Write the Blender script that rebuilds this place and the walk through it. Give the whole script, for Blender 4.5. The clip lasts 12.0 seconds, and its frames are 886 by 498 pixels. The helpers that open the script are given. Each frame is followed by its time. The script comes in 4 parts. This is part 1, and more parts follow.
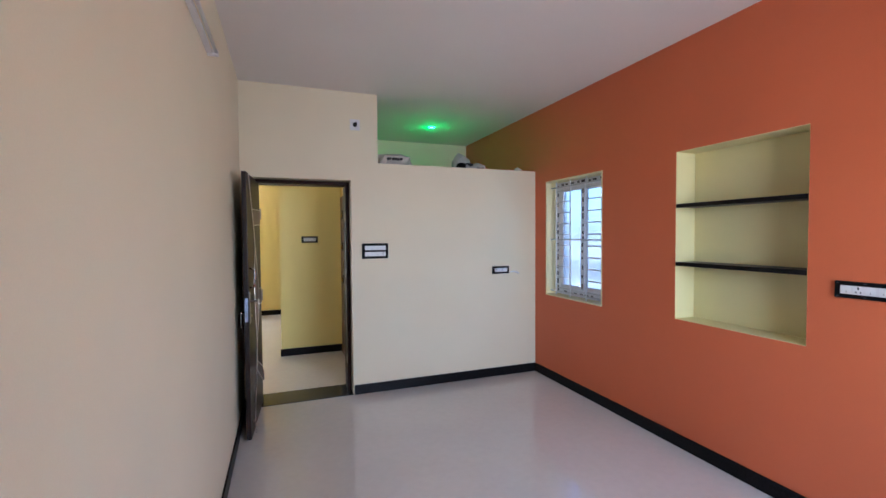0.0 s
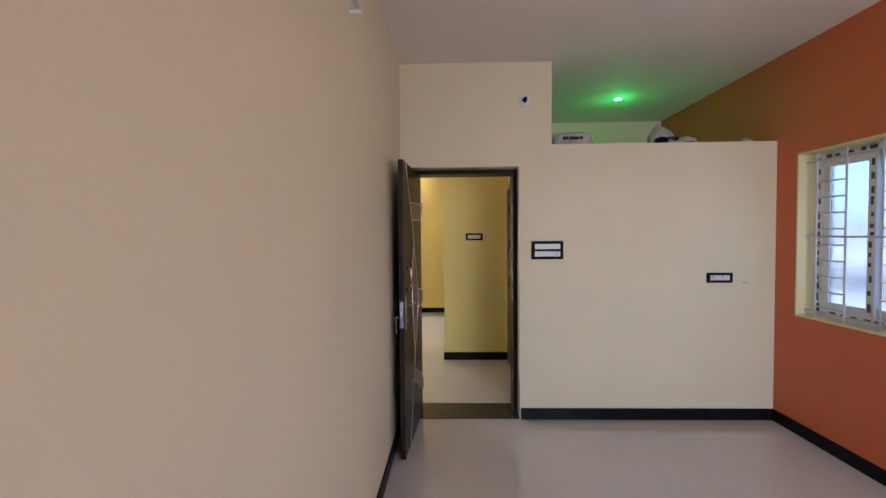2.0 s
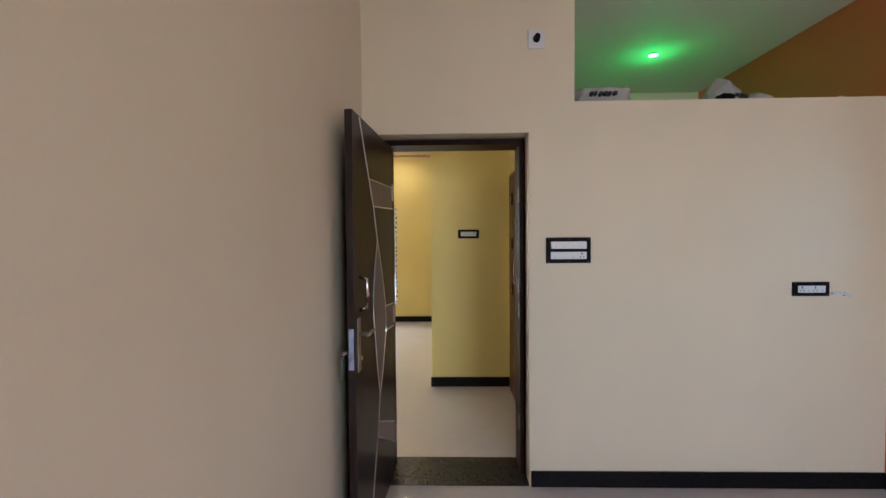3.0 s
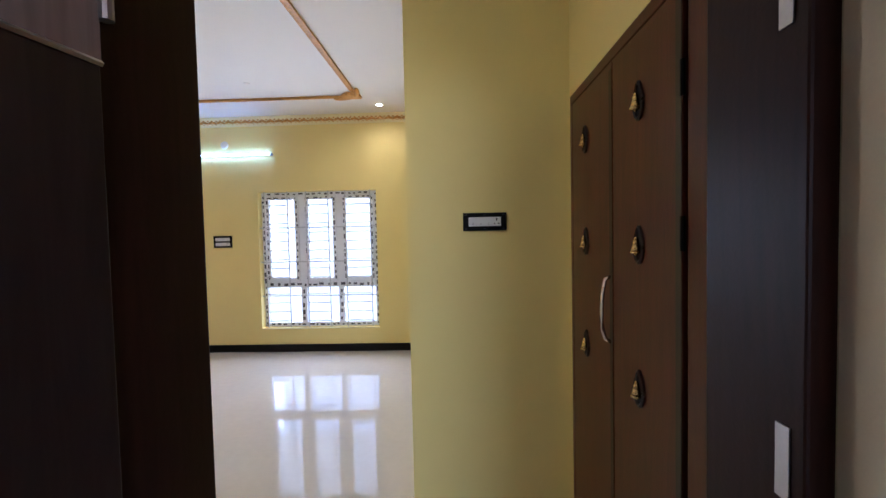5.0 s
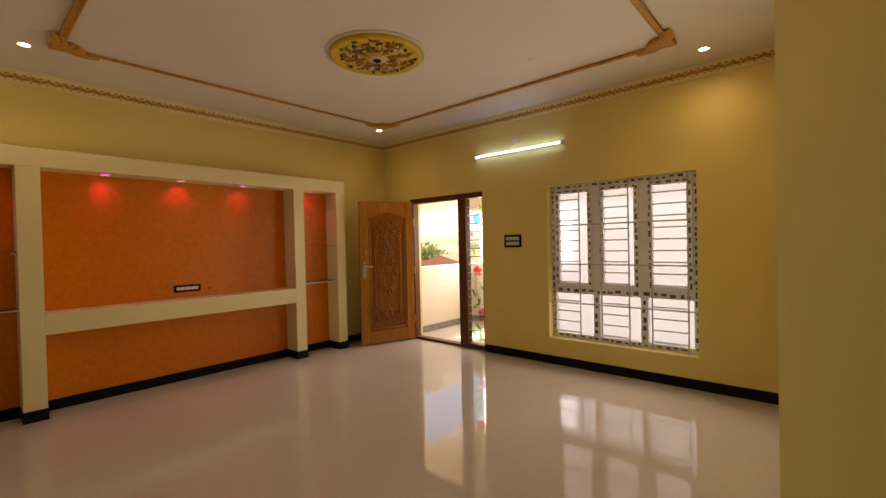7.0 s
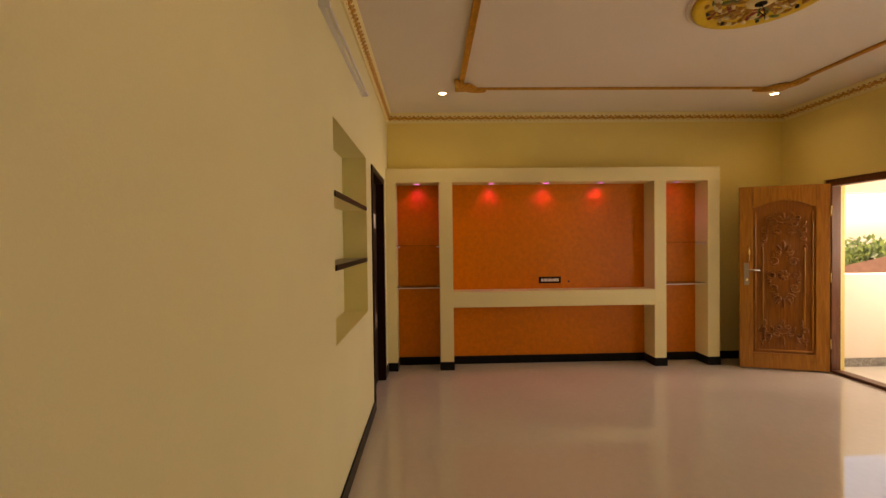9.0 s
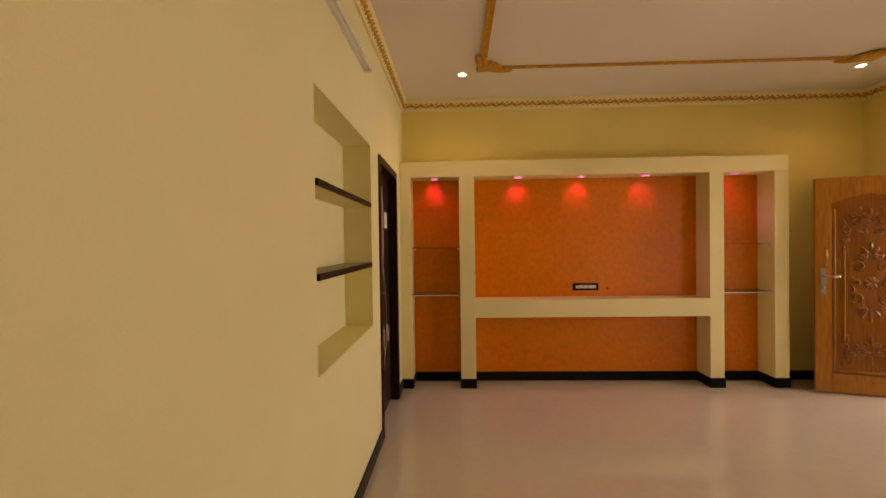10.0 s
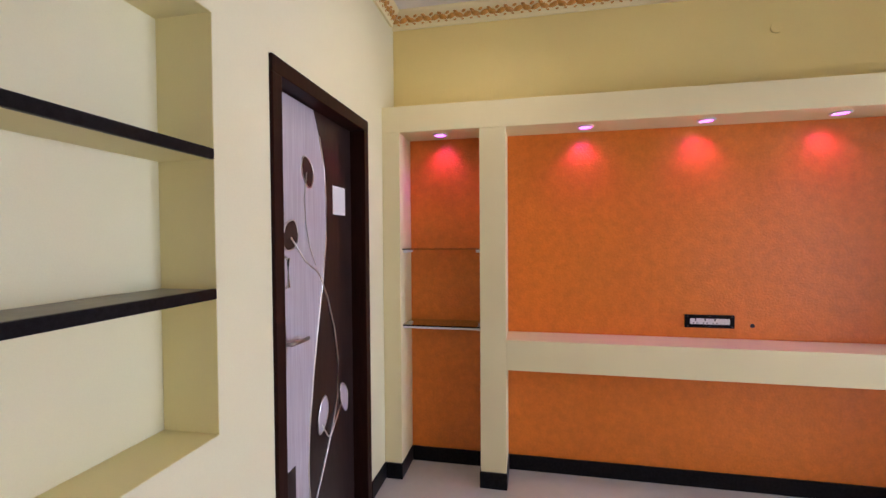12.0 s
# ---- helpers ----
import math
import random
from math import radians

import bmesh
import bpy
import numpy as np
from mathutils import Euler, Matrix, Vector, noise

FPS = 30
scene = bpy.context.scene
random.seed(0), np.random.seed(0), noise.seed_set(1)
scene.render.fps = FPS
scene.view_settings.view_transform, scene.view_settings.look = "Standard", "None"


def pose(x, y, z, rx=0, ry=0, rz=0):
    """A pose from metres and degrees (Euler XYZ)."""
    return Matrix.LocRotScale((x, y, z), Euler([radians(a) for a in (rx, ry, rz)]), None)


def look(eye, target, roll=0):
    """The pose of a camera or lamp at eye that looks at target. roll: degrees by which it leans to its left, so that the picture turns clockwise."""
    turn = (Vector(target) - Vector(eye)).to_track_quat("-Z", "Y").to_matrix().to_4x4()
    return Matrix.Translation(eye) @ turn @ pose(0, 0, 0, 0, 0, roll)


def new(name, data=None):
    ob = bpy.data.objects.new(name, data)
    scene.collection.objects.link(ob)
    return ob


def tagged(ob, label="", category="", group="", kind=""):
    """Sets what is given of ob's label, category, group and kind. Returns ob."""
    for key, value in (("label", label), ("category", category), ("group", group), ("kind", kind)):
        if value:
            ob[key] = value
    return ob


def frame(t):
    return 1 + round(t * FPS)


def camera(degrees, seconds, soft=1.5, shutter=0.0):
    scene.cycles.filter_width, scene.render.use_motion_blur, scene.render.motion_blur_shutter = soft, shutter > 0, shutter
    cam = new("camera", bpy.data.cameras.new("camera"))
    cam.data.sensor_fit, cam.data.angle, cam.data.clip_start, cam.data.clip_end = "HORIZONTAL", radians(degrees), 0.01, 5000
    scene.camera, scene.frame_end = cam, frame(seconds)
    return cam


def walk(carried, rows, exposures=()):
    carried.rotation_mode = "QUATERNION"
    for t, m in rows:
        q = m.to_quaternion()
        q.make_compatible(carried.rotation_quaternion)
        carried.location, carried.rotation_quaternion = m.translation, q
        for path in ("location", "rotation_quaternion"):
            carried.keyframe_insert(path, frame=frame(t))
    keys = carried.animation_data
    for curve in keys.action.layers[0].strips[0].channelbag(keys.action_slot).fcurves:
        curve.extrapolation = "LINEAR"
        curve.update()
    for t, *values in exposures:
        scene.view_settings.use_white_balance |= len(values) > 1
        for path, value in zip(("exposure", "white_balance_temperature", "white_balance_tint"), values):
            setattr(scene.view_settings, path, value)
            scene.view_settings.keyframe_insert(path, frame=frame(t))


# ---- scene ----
cam = camera(91.8, 12.0)
PATH = [
    (0, (0.351, -4.198, 1.554), (1.048, -2.324, 1.49), -0.4),
    (0.5, (0.354, -4.217, 1.556), (0.633, -2.238, 1.491), -0.4),
    (1, (0.38, -4.173, 1.522), (0.404, -2.174, 1.467), -0.5),
    (1.5, (0.395, -3.937, 1.507), (0.34, -1.938, 1.452), -0.5),
    (2, (0.445, -3.538, 1.537), (0.388, -1.54, 1.471), -0.5),
    (2.5, (0.499, -3.057, 1.55), (0.451, -1.058, 1.48), -0.6),
    (3, (0.531, -2.523, 1.494), (0.481, -0.525, 1.433), -0.5),
    (3.5, (0.556, -1.972, 1.482), (0.511, 0.026, 1.419), -0.6),
    (3.7, (0.555, -1.761, 1.483), (0.52, 0.238, 1.421), -0.7),
    (5.3, (0.544, -0.142, 1.458), (0.442, 1.853, 1.378), -1.7),
    (5.5, (0.536, -0.034, 1.453), (0.363, 1.957, 1.378), -1.8),
    (6, (0.508, 0.233, 1.444), (0.011, 2.169, 1.378), -1.7),
    (6.5, (0.443, 0.414, 1.433), (-0.479, 2.188, 1.378), -1.8),
    (7, (0.38, 0.482, 1.393), (-0.939, 1.985, 1.366), -1.3),
    (7.5, (0.356, 0.568, 1.428), (-1.302, 1.687, 1.398), -1.5),
    (7.7, (0.274, 0.605, 1.427), (-1.469, 1.584, 1.393), -1.1),
    (9.3, (0.316, 0.742, 1.443), (-1.683, 0.7, 1.417), -0.8),
    (9.5, (0.184, 0.749, 1.429), (-1.815, 0.689, 1.407), -0.8),
    (10, (-0.212, 0.802, 1.442), (-2.21, 0.733, 1.417), -0.8),
    (10.5, (-0.669, 0.914, 1.452), (-2.668, 0.857, 1.425), -0.9),
    (11, (-1.161, 0.993, 1.46), (-3.16, 0.934, 1.422), -0.9),
    (11.5, (-1.598, 1.061, 1.452), (-3.595, 0.96, 1.41), -0.8),
    (12, (-1.984, 1.101, 1.46), (-3.945, 0.708, 1.414), -0.4),
]

# brightness of the lamps
BEDROOM_W, WINDOW_W, DOOR_W, TUBE_E, SPOT_W, GREEN_W, PINK_W = 4.5, 10.5, 16.0, 3.0, 2.0, 0.17, 0.46
EXPOSURES = [(0.0, 3.45, 5250, 12), (1.0, 3.25, 5250, 12), (1.5, 3.25, 5550, 13), (2.5, 3.2, 6000, 14), (3.7, 3.25, 5250, 12), (5.5, 3.2, 5000, 18), (6.5, 2.0, 8500, 21), (7.5, 2.1, 10200, 24),
             (9.5, 2.25, 11300, 25), (10.5, 2.72, 10800, 22), (11.0, 3.0, 8900, 22), (11.5, 3.1, 6600, 24), (12.0, 3.1, 5500, 25)]
walk(cam, [(t, look(eye, target, roll)) for t, eye, target, roll in PATH], EXPOSURES)

# ---------------------------------------------------------------- world, sun, large lights
world = bpy.data.worlds.new("world")
scene.world = world
world.use_nodes = True
wn = world.node_tree.nodes
sky = wn.new("ShaderNodeTexSky")
sky.sky_type = 'NISHITA'
sky.sun_disc = False
sky.sun_elevation = radians(59)
sky.sun_rotation = radians(-99.5)
sky.air_density, sky.dust_density = 1.0, 1.5
wn["Background"].inputs["Strength"].default_value = 0.11
world.node_tree.links.new(sky.outputs[0], wn["Background"].inputs["Color"])


def lamp(name, kind, energy, colour, m, **more):
    data = bpy.data.lights.new(name, kind)
    data.energy, data.color = energy, colour
    if kind == 'AREA':
        data.shape, data.size, data.size_y = 'RECTANGLE', more["w"], more["h"]
        data.spread = radians(more.get("spread", 180))
    elif kind == 'SPOT':
        data.spot_size, data.spot_blend, data.shadow_soft_size = radians(more["cone"]), more["blend"], 0.02
    elif kind == 'POINT':
        data.shadow_soft_size = more["soft"]
    elif kind == 'SUN':
        data.angle = radians(more["angle"])
    ob = new(name, data)
    ob.matrix_world = m
    return ob


lamp("sun", 'SUN', 3.2, (1.0, 0.95, 0.88), look((-12.0, -2.0, 20), (0, 0, 0)), angle=0.6)
# daylight: an unseen, added opening behind the bedroom, then the hall window and the open side of the balcony by the
# front door
lamp("unseen_rear_daylight", 'AREA', BEDROOM_W, (0.90, 0.95, 1.0), look((2.05, -5.30, 1.75), (2.15, 0, 0.4)), w=1.7, h=1.5, spread=122)
lamp("hall_window_daylight", 'AREA', WINDOW_W, (1.0, 0.98, 0.94), look((-1.1975, 5.135, 1.155), (-1.1975, 0, 1.155)), w=1.46, h=1.68)
lamp("balcony_daylight", 'AREA', DOOR_W, (0.90, 0.95, 1.0), look((-3.45, 6.95, 1.49), (-3.2, 0, 1.3)), w=1.75, h=0.9)

# ---------------------------------------------------------------- materials
def mat(name, col, rough=0.6, metal=0.0, var=0.06, scale=6.0, fine=120.0, bump=0.04, col2=None, coat=0.0, spec=0.5):
    """Two scales of variation in colour, a fine relief, and gloss that varies a little."""
    m = bpy.data.materials.new(name)
    m.use_nodes = True
    nt = m.node_tree
    n, l = nt.nodes, nt.links
    b = n["Principled BSDF"]
    b.inputs["Roughness"].default_value = rough
    b.inputs["Metallic"].default_value = metal
    b.inputs["Coat Weight"].default_value = coat
    b.inputs["Coat Roughness"].default_value = 0.08
    b.inputs["Specular IOR Level"].default_value = spec
    tc = n.new("ShaderNodeTexCoord")
    big = n.new("ShaderNodeTexNoise")
    big.inputs["Scale"].default_value = scale
    big.inputs["Detail"].default_value = 5
    small = n.new("ShaderNodeTexNoise")
    small.inputs["Scale"].default_value = fine
    small.inputs["Detail"].default_value = 3
    for k in (big, small):
        l.new(tc.outputs["Object"], k.inputs["Vector"])
    ramp = n.new("ShaderNodeValToRGB")
    c2 = col2 or tuple(min(1, c * (1 + var)) for c in col)
    c1 = col if col2 else tuple(c * (1 - var) for c in col)
    ramp.color_ramp.elements[0].position, ramp.color_ramp.elements[1].position = 0.35, 0.65
    ramp.color_ramp.elements[0].color, ramp.color_ramp.elements[1].color = (*c1, 1), (*c2, 1)
    mix = n.new("ShaderNodeMath")
    mix.operation = 'MULTIPLY_ADD'
    l.new(small.outputs["Fac"], mix.inputs[0])
    mix.inputs[1].default_value = 0.35
    half = n.new("ShaderNodeMath")
    half.operation = 'MULTIPLY'
    l.new(big.outputs["Fac"], half.inputs[0])
    half.inputs[1].default_value = 0.65
    l.new(half.outputs[0], mix.inputs[2])
    l.new(mix.outputs[0], ramp.inputs["Fac"])
    l.new(ramp.outputs["Color"], b.inputs["Base Color"])
    if bump:
        bp = n.new("ShaderNodeBump")
        bp.inputs["Strength"].default_value = bump
        bp.inputs["Distance"].default_value = 0.01
        l.new(small.outputs["Fac"], bp.inputs["Height"])
        l.new(bp.outputs["Normal"], b.inputs["Normal"])
    return m


def wood(name, dark, light, rough=0.35, grain=(14, 14, 1.2), coat=0.1, spec=0.3):
    """Long grain along z, with a lacquer coat."""
    m = mat(name, dark, rough, bump=0.03, coat=coat, spec=spec)
    nt = m.node_tree
    n, l = nt.nodes, nt.links
    tc = n["Texture Coordinate"]
    mp = n.new("ShaderNodeMapping")
    mp.inputs["Scale"].default_value = grain
    l.new(tc.outputs["Object"], mp.inputs["Vector"])
    t = n.new("ShaderNodeTexNoise")
    t.inputs["Scale"].default_value = 3.0
    t.inputs["Detail"].default_value = 8
    t.inputs["Distortion"].default_value = 1.2
    l.new(mp.outputs["Vector"], t.inputs["Vector"])
    r = n.new("ShaderNodeValToRGB")
    r.color_ramp.elements[0].position, r.color_ramp.elements[1].position = 0.3, 0.72
    r.color_ramp.elements[0].color, r.color_ramp.elements[1].color = (*dark, 1), (*light, 1)
    l.new(t.outputs["Fac"], r.inputs["Fac"])
    l.new(r.outputs["Color"], n["Principled BSDF"].inputs["Base Color"])
    return m


def glow(name, col, strength):
    m = bpy.data.materials.new(name)
    m.use_nodes = True
    b = m.node_tree.nodes["Principled BSDF"]
    b.inputs["Base Color"].default_value = (*[min(1, c) for c in col], 1)
    b.inputs["Emission Color"].default_value = (*col, 1)
    b.inputs["Emission Strength"].default_value = strength
    return m


def glass(name, col=(0.96, 0.98, 0.98), rough=0.0):
    m = bpy.data.materials.new(name)
    m.use_nodes = True
    b = m.node_tree.nodes["Principled BSDF"]
    b.inputs["Base Color"].default_value = (*col, 1)
    b.inputs["Transmission Weight"].default_value = 1.0
    b.inputs["Roughness"].default_value = rough
    b.inputs["IOR"].default_value = 1.1
    return m


M = dict(
    cream_hall=mat("hall_ivory_paint", (0.76, 0.725, 0.47), 0.55, var=0.03, scale=1.6, fine=220, bump=0.05),
    hall_wall=mat("hall_yellow_paint", (0.83, 0.68, 0.26), 0.55, var=0.03, scale=1.6, fine=220, bump=0.05),
    bed_wall=mat("bedroom_cream_paint", (0.78, 0.70, 0.51), 0.55, var=0.03, scale=1.5, fine=220, bump=0.05),
    bed_orange=mat("bedroom_orange_paint", (0.63, 0.145, 0.052), 0.5, var=0.04, scale=1.4, fine=200, bump=0.05),
    niche=mat("niche_pale_yellow_paint", (0.78, 0.70, 0.36), 0.55, var=0.03, scale=2, fine=200, bump=0.05),
    unit=mat("unit_cream_paint", (0.82, 0.73, 0.42), 0.5, var=0.03, scale=2, fine=200, bump=0.05),
    tv_orange=mat("textured_orange_paint", (0.70, 0.185, 0.012), 0.36, var=0.10, scale=22, fine=80, bump=0.25),
    ceil=mat("ceiling_white_paint", (0.78, 0.74, 0.70), 0.7, var=0.02, scale=1.2, fine=150, bump=0.03),
    skirt=mat("black_granite_skirting", (0.009, 0.008, 0.009), 0.35, var=0.5, scale=60, fine=300, bump=0.0, spec=0.1),
    thresh=mat("dark_threshold_granite", (0.012, 0.012, 0.012), 0.2, scale=60, fine=260, bump=0.0, col2=(0.05, 0.05, 0.048), spec=0.3),
    bluefilm=mat("pale_blue_film", (0.38, 0.46, 0.66), 0.25, var=0.4, scale=25, bump=0.1),
    granite_sheen=mat("dusty_granite_sheen", (0.26, 0.25, 0.20), 0.45, var=0.15, scale=20, fine=200, bump=0.02),
    granite=mat("dark_speckled_granite", (0.13, 0.13, 0.13), 0.25, scale=45, fine=260, bump=0.0, col2=(0.36, 0.35, 0.34)),
    darkwood=wood("dark_lacquered_laminate", (0.016, 0.009, 0.008), (0.032, 0.019, 0.016), 0.4, coat=0.15),
    framewood=wood("dark_door_frame_paint", (0.017, 0.006, 0.004), (0.028, 0.010, 0.007), 0.40, coat=0.0, spec=0.08),
    redwood=wood("red_brown_polished_wood", (0.055, 0.010, 0.006), (0.088, 0.017, 0.010), 0.30, grain=(10, 10, 0.9), coat=0.08, spec=0.25),
    teak=wood("golden_teak", (0.33, 0.118, 0.016), (0.52, 0.21, 0.036), 0.36, coat=0.35),
    teakdark=wood("carved_teak_panel", (0.22, 0.065, 0.010), (0.36, 0.118, 0.022), 0.30, coat=0.4),
    jamb=wood("brown_teak_frame", (0.10, 0.030, 0.012), (0.17, 0.055, 0.022), 0.4),
    taupe=wood("taupe_laminate_inlay", (0.17, 0.125, 0.105), (0.23, 0.175, 0.15), 0.42, coat=0.1),
    greylam=wood("pale_grey_laminate", (0.40, 0.36, 0.40), (0.52, 0.48, 0.52), 0.4, grain=(20, 20, 0.8), coat=0.1),
    silver=mat("silver_inlay", (0.72, 0.70, 0.66), 0.28, 1.0, bump=0),
    brass=mat("polished_brass", (0.75, 0.55, 0.22), 0.25, 1.0, bump=0),
    chrome=mat("chrome", (0.75, 0.75, 0.77), 0.15, 1.0, bump=0),
    steel=mat("brushed_steel", (0.42, 0.40, 0.38), 0.35, 1.0, bump=0.02),
    black=mat("black_plastic", (0.006, 0.006, 0.007), 0.5, var=0.2, bump=0.02, spec=0.08),
    white=mat("white_plastic", (0.75, 0.75, 0.76), 0.35, var=0.02, bump=0.01),
    upvc=mat("white_upvc", (0.80, 0.80, 0.83), 0.3, var=0.03, bump=0.01),
    tape=mat("printed_film_marks", (0.085, 0.08, 0.09), 0.5, var=0.6, scale=30, bump=0),
    rod=mat("white_painted_iron", (0.58, 0.58, 0.60), 0.4, var=0.08, bump=0.02),
    gold=mat("gold_painted_plaster", (0.56, 0.27, 0.04), 0.45, var=0.25, scale=30, fine=120, bump=0.2),
    moulding=mat("cream_moulding_plaster", (0.78, 0.72, 0.60), 0.6, var=0.08, scale=30, bump=0.1),
    med=mat("yellow_gilded_plaster", (0.72, 0.50, 0.05), 0.45, var=0.12, scale=14, bump=0.1),
    med_red=mat("red_brown_relief_paint", (0.30, 0.06, 0.02), 0.5, var=0.2, bump=0.05),
    med_brown=mat("brown_relief_paint", (0.40, 0.21, 0.04), 0.5, var=0.2, bump=0.05),
    med_green=mat("green_relief_paint", (0.13, 0.18, 0.05), 0.5, var=0.2, bump=0.05),
    med_ivory=mat("ivory_relief_paint", (0.72, 0.62, 0.36), 0.5, var=0.1, bump=0.05),
    sack=mat("woven_white_sacking", (0.46, 0.45, 0.42), 0.7, var=0.2, scale=9, fine=300, bump=0.3),
    sackdark=mat("dark_print", (0.03, 0.03, 0.035), 0.7, bump=0),
    putty=mat("grey_putty", (0.66, 0.64, 0.63), 0.8, var=0.1, scale=25, bump=0.2),
    paper=mat("white_paper", (0.8, 0.8, 0.8), 0.7, var=0.03, bump=0.02),
    clear=glass("clear_glass"),
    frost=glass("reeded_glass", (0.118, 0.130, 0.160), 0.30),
    frost_side=glass("barred_side_glass", (0.80, 0.83, 0.88), 0.2),
    frost_blue=glass("frosted_glass", (0.20, 0.26, 0.36), 0.4),
    shelfglass=glass("glass_shelf", (0.80, 0.90, 0.86), 0.02),
    balc_wall=mat("balcony_cream_paint", (0.80, 0.73, 0.66), 0.6, var=0.03, scale=2, bump=0.05),
    balc_floor=mat("pale_balcony_tile", (0.66, 0.63, 0.60), 0.3, var=0.05, scale=4, bump=0.02),
    ground=mat("dry_earth", (0.26, 0.20, 0.14), 0.9, var=0.25, scale=0.3, fine=4, bump=0.2),
    leaf=mat("green_foliage", (0.12, 0.16, 0.07), 0.6, var=0.3, scale=3, bump=0.0),
    bark=mat("brown_bark", (0.12, 0.08, 0.05), 0.9, var=0.3, bump=0.3),
    rooftile=mat("red_clay_roof", (0.38, 0.19, 0.12), 0.8, var=0.15, scale=4, bump=0.1),
    housewall=mat("pale_house_render", (0.62, 0.60, 0.56), 0.8, var=0.06, scale=1, bump=0.05),
    fl_blue=glass("blue_stained_glass_paint", (0.05, 0.42, 0.85), 0.25),
    fl_red=glass("red_stained_glass_paint", (0.90, 0.10, 0.08), 0.25),
    fl_pink=glass("pink_stained_glass_paint", (0.92, 0.16, 0.40), 0.25),
    fl_yellow=glass("yellow_stained_glass_paint", (0.95, 0.62, 0.06), 0.25),
    fl_green=glass("green_stained_glass_paint", (0.25, 0.62, 0.22), 0.25),
    tube=glow("lit_tube", (0.36, 0.60, 1.0), TUBE_E),
    spot_warm=glow("lit_warm_spot", (1.0, 0.80, 0.55), 9.0),
    spot_pink=glow("lit_pink_spot", (1.0, 0.16, 0.90), 0.5),
    spot_green=glow("lit_green_spot", (0.10, 1.0, 0.45), 5.0),
)
nt = M["leaf"].node_tree
thin = nt.nodes.new("ShaderNodeBsdfTranslucent")
thin.inputs["Color"].default_value = (0.20, 0.28, 0.08, 1)
both = nt.nodes.new("ShaderNodeMixShader")
both.inputs[0].default_value = 0.5
nt.links.new(nt.nodes["Principled BSDF"].outputs[0], both.inputs[1])
nt.links.new(thin.outputs[0], both.inputs[2])
nt.links.new(both.outputs[0], nt.nodes["Material Output"].inputs["Surface"])
# polished vitrified floor: near-mirror sheen over cloudy ivory
M["floor"] = mat("polished_ivory_tile", (0.61, 0.57, 0.53), 0.03, var=0.05, scale=1.1, fine=18, bump=0.0, spec=0.9)

# ---------------------------------------------------------------- mesh helpers
def box(bm, x0, x1, y0, y1, z0, z1, bev=0.0):
    r = bmesh.ops.create_cube(bm, size=1.0, matrix=Matrix.Translation(((x0 + x1) / 2, (y0 + y1) / 2, (z0 + z1) / 2)) @ Matrix.Diagonal((abs(x1 - x0), abs(y1 - y0), abs(z1 - z0), 1)))
    if bev:
        edges = list({e for v in r["verts"] for e in v.link_edges})
        bmesh.ops.bevel(bm, geom=edges, offset=bev, segments=2, affect='EDGES', profile=0.6)
    return bm


def cyl(bm, a, b, r, n=12, r2=None):
    a, b = Vector(a), Vector(b)
    d = b - a
    m = Matrix.Translation((a + b) / 2) @ d.to_track_quat("Z", "Y").to_matrix().to_4x4()
    bmesh.ops.create_cone(bm, cap_ends=True, segments=n, radius1=r, radius2=r if r2 is None else r2, depth=d.length, matrix=m)
    return bm


def tube(bm, pts, r, n=6, taper=False):
    """A round strip of radius r along a line of points."""
    pts = [Vector(p) for p in pts]
    rings = []
    for i, p in enumerate(pts):
        d = (pts[min(i + 1, len(pts) - 1)] - pts[max(i - 1, 0)]).normalized()
        q = d.to_track_quat("Z", "Y")
        k = r * (1.0 - 0.75 * abs(2 * i / (len(pts) - 1) - 1) ** 2) if taper else r
        rings.append([bm.verts.new(p + q @ Vector((k * math.cos(2 * math.pi * j / n), k * math.sin(2 * math.pi * j / n), 0))) for j in range(n)])
    for a, b in zip(rings, rings[1:]):
        for j in range(n):
            bm.faces.new((a[j], a[(j + 1) % n], b[(j + 1) % n], b[j]))
    bm.faces.new(rings[0][::-1])
    bm.faces.new(rings[-1])
    return bm


def prism(bm, pts, y0, y1):
    """A flat outline in x and z, given thickness along y."""
    a = [bm.verts.new((x, y0, z)) for x, z in pts]
    b = [bm.verts.new((x, y1, z)) for x, z in pts]
    bm.faces.new(a)
    bm.faces.new(b[::-1])
    k = len(pts)
    for i in range(k):
        bm.faces.new((a[i], b[i], b[(i + 1) % k], a[(i + 1) % k]))
    bmesh.ops.recalc_face_normals(bm, faces=bm.faces)
    return bm


def mesh_of(name, bm, material, smooth=False):
    me = bpy.data.meshes.new(name)
    bmesh.ops.recalc_face_normals(bm, faces=bm.faces)
    bm.to_mesh(me)
    bm.free()
    me.materials.append(material)
    if smooth:
        for p in me.polygons:
            p.use_smooth = True
    return me


def part(name, bm, material, parent, label="", smooth=False):
    ob = new(name, mesh_of(name, bm, material, smooth))
    ob.parent = parent
    if label:
        tagged(ob, label)
    return ob


def thing(name, label, category, m=None, group="", kind=""):
    ob = new(name)
    ob.empty_display_size = 0.1
    if m is not None:
        ob.matrix_world = m
    return tagged(ob, label, category, group, kind)


def solid(name, bm, material, label="", category="", kind="", group="", smooth=False):
    return tagged(new(name, mesh_of(name, bm, material, smooth)), label, category, group, kind)


def structure(name, bm, material, label="", category=""):
    return solid(name, bm, material, label, category, "structure")


def B():
    return bmesh.new()


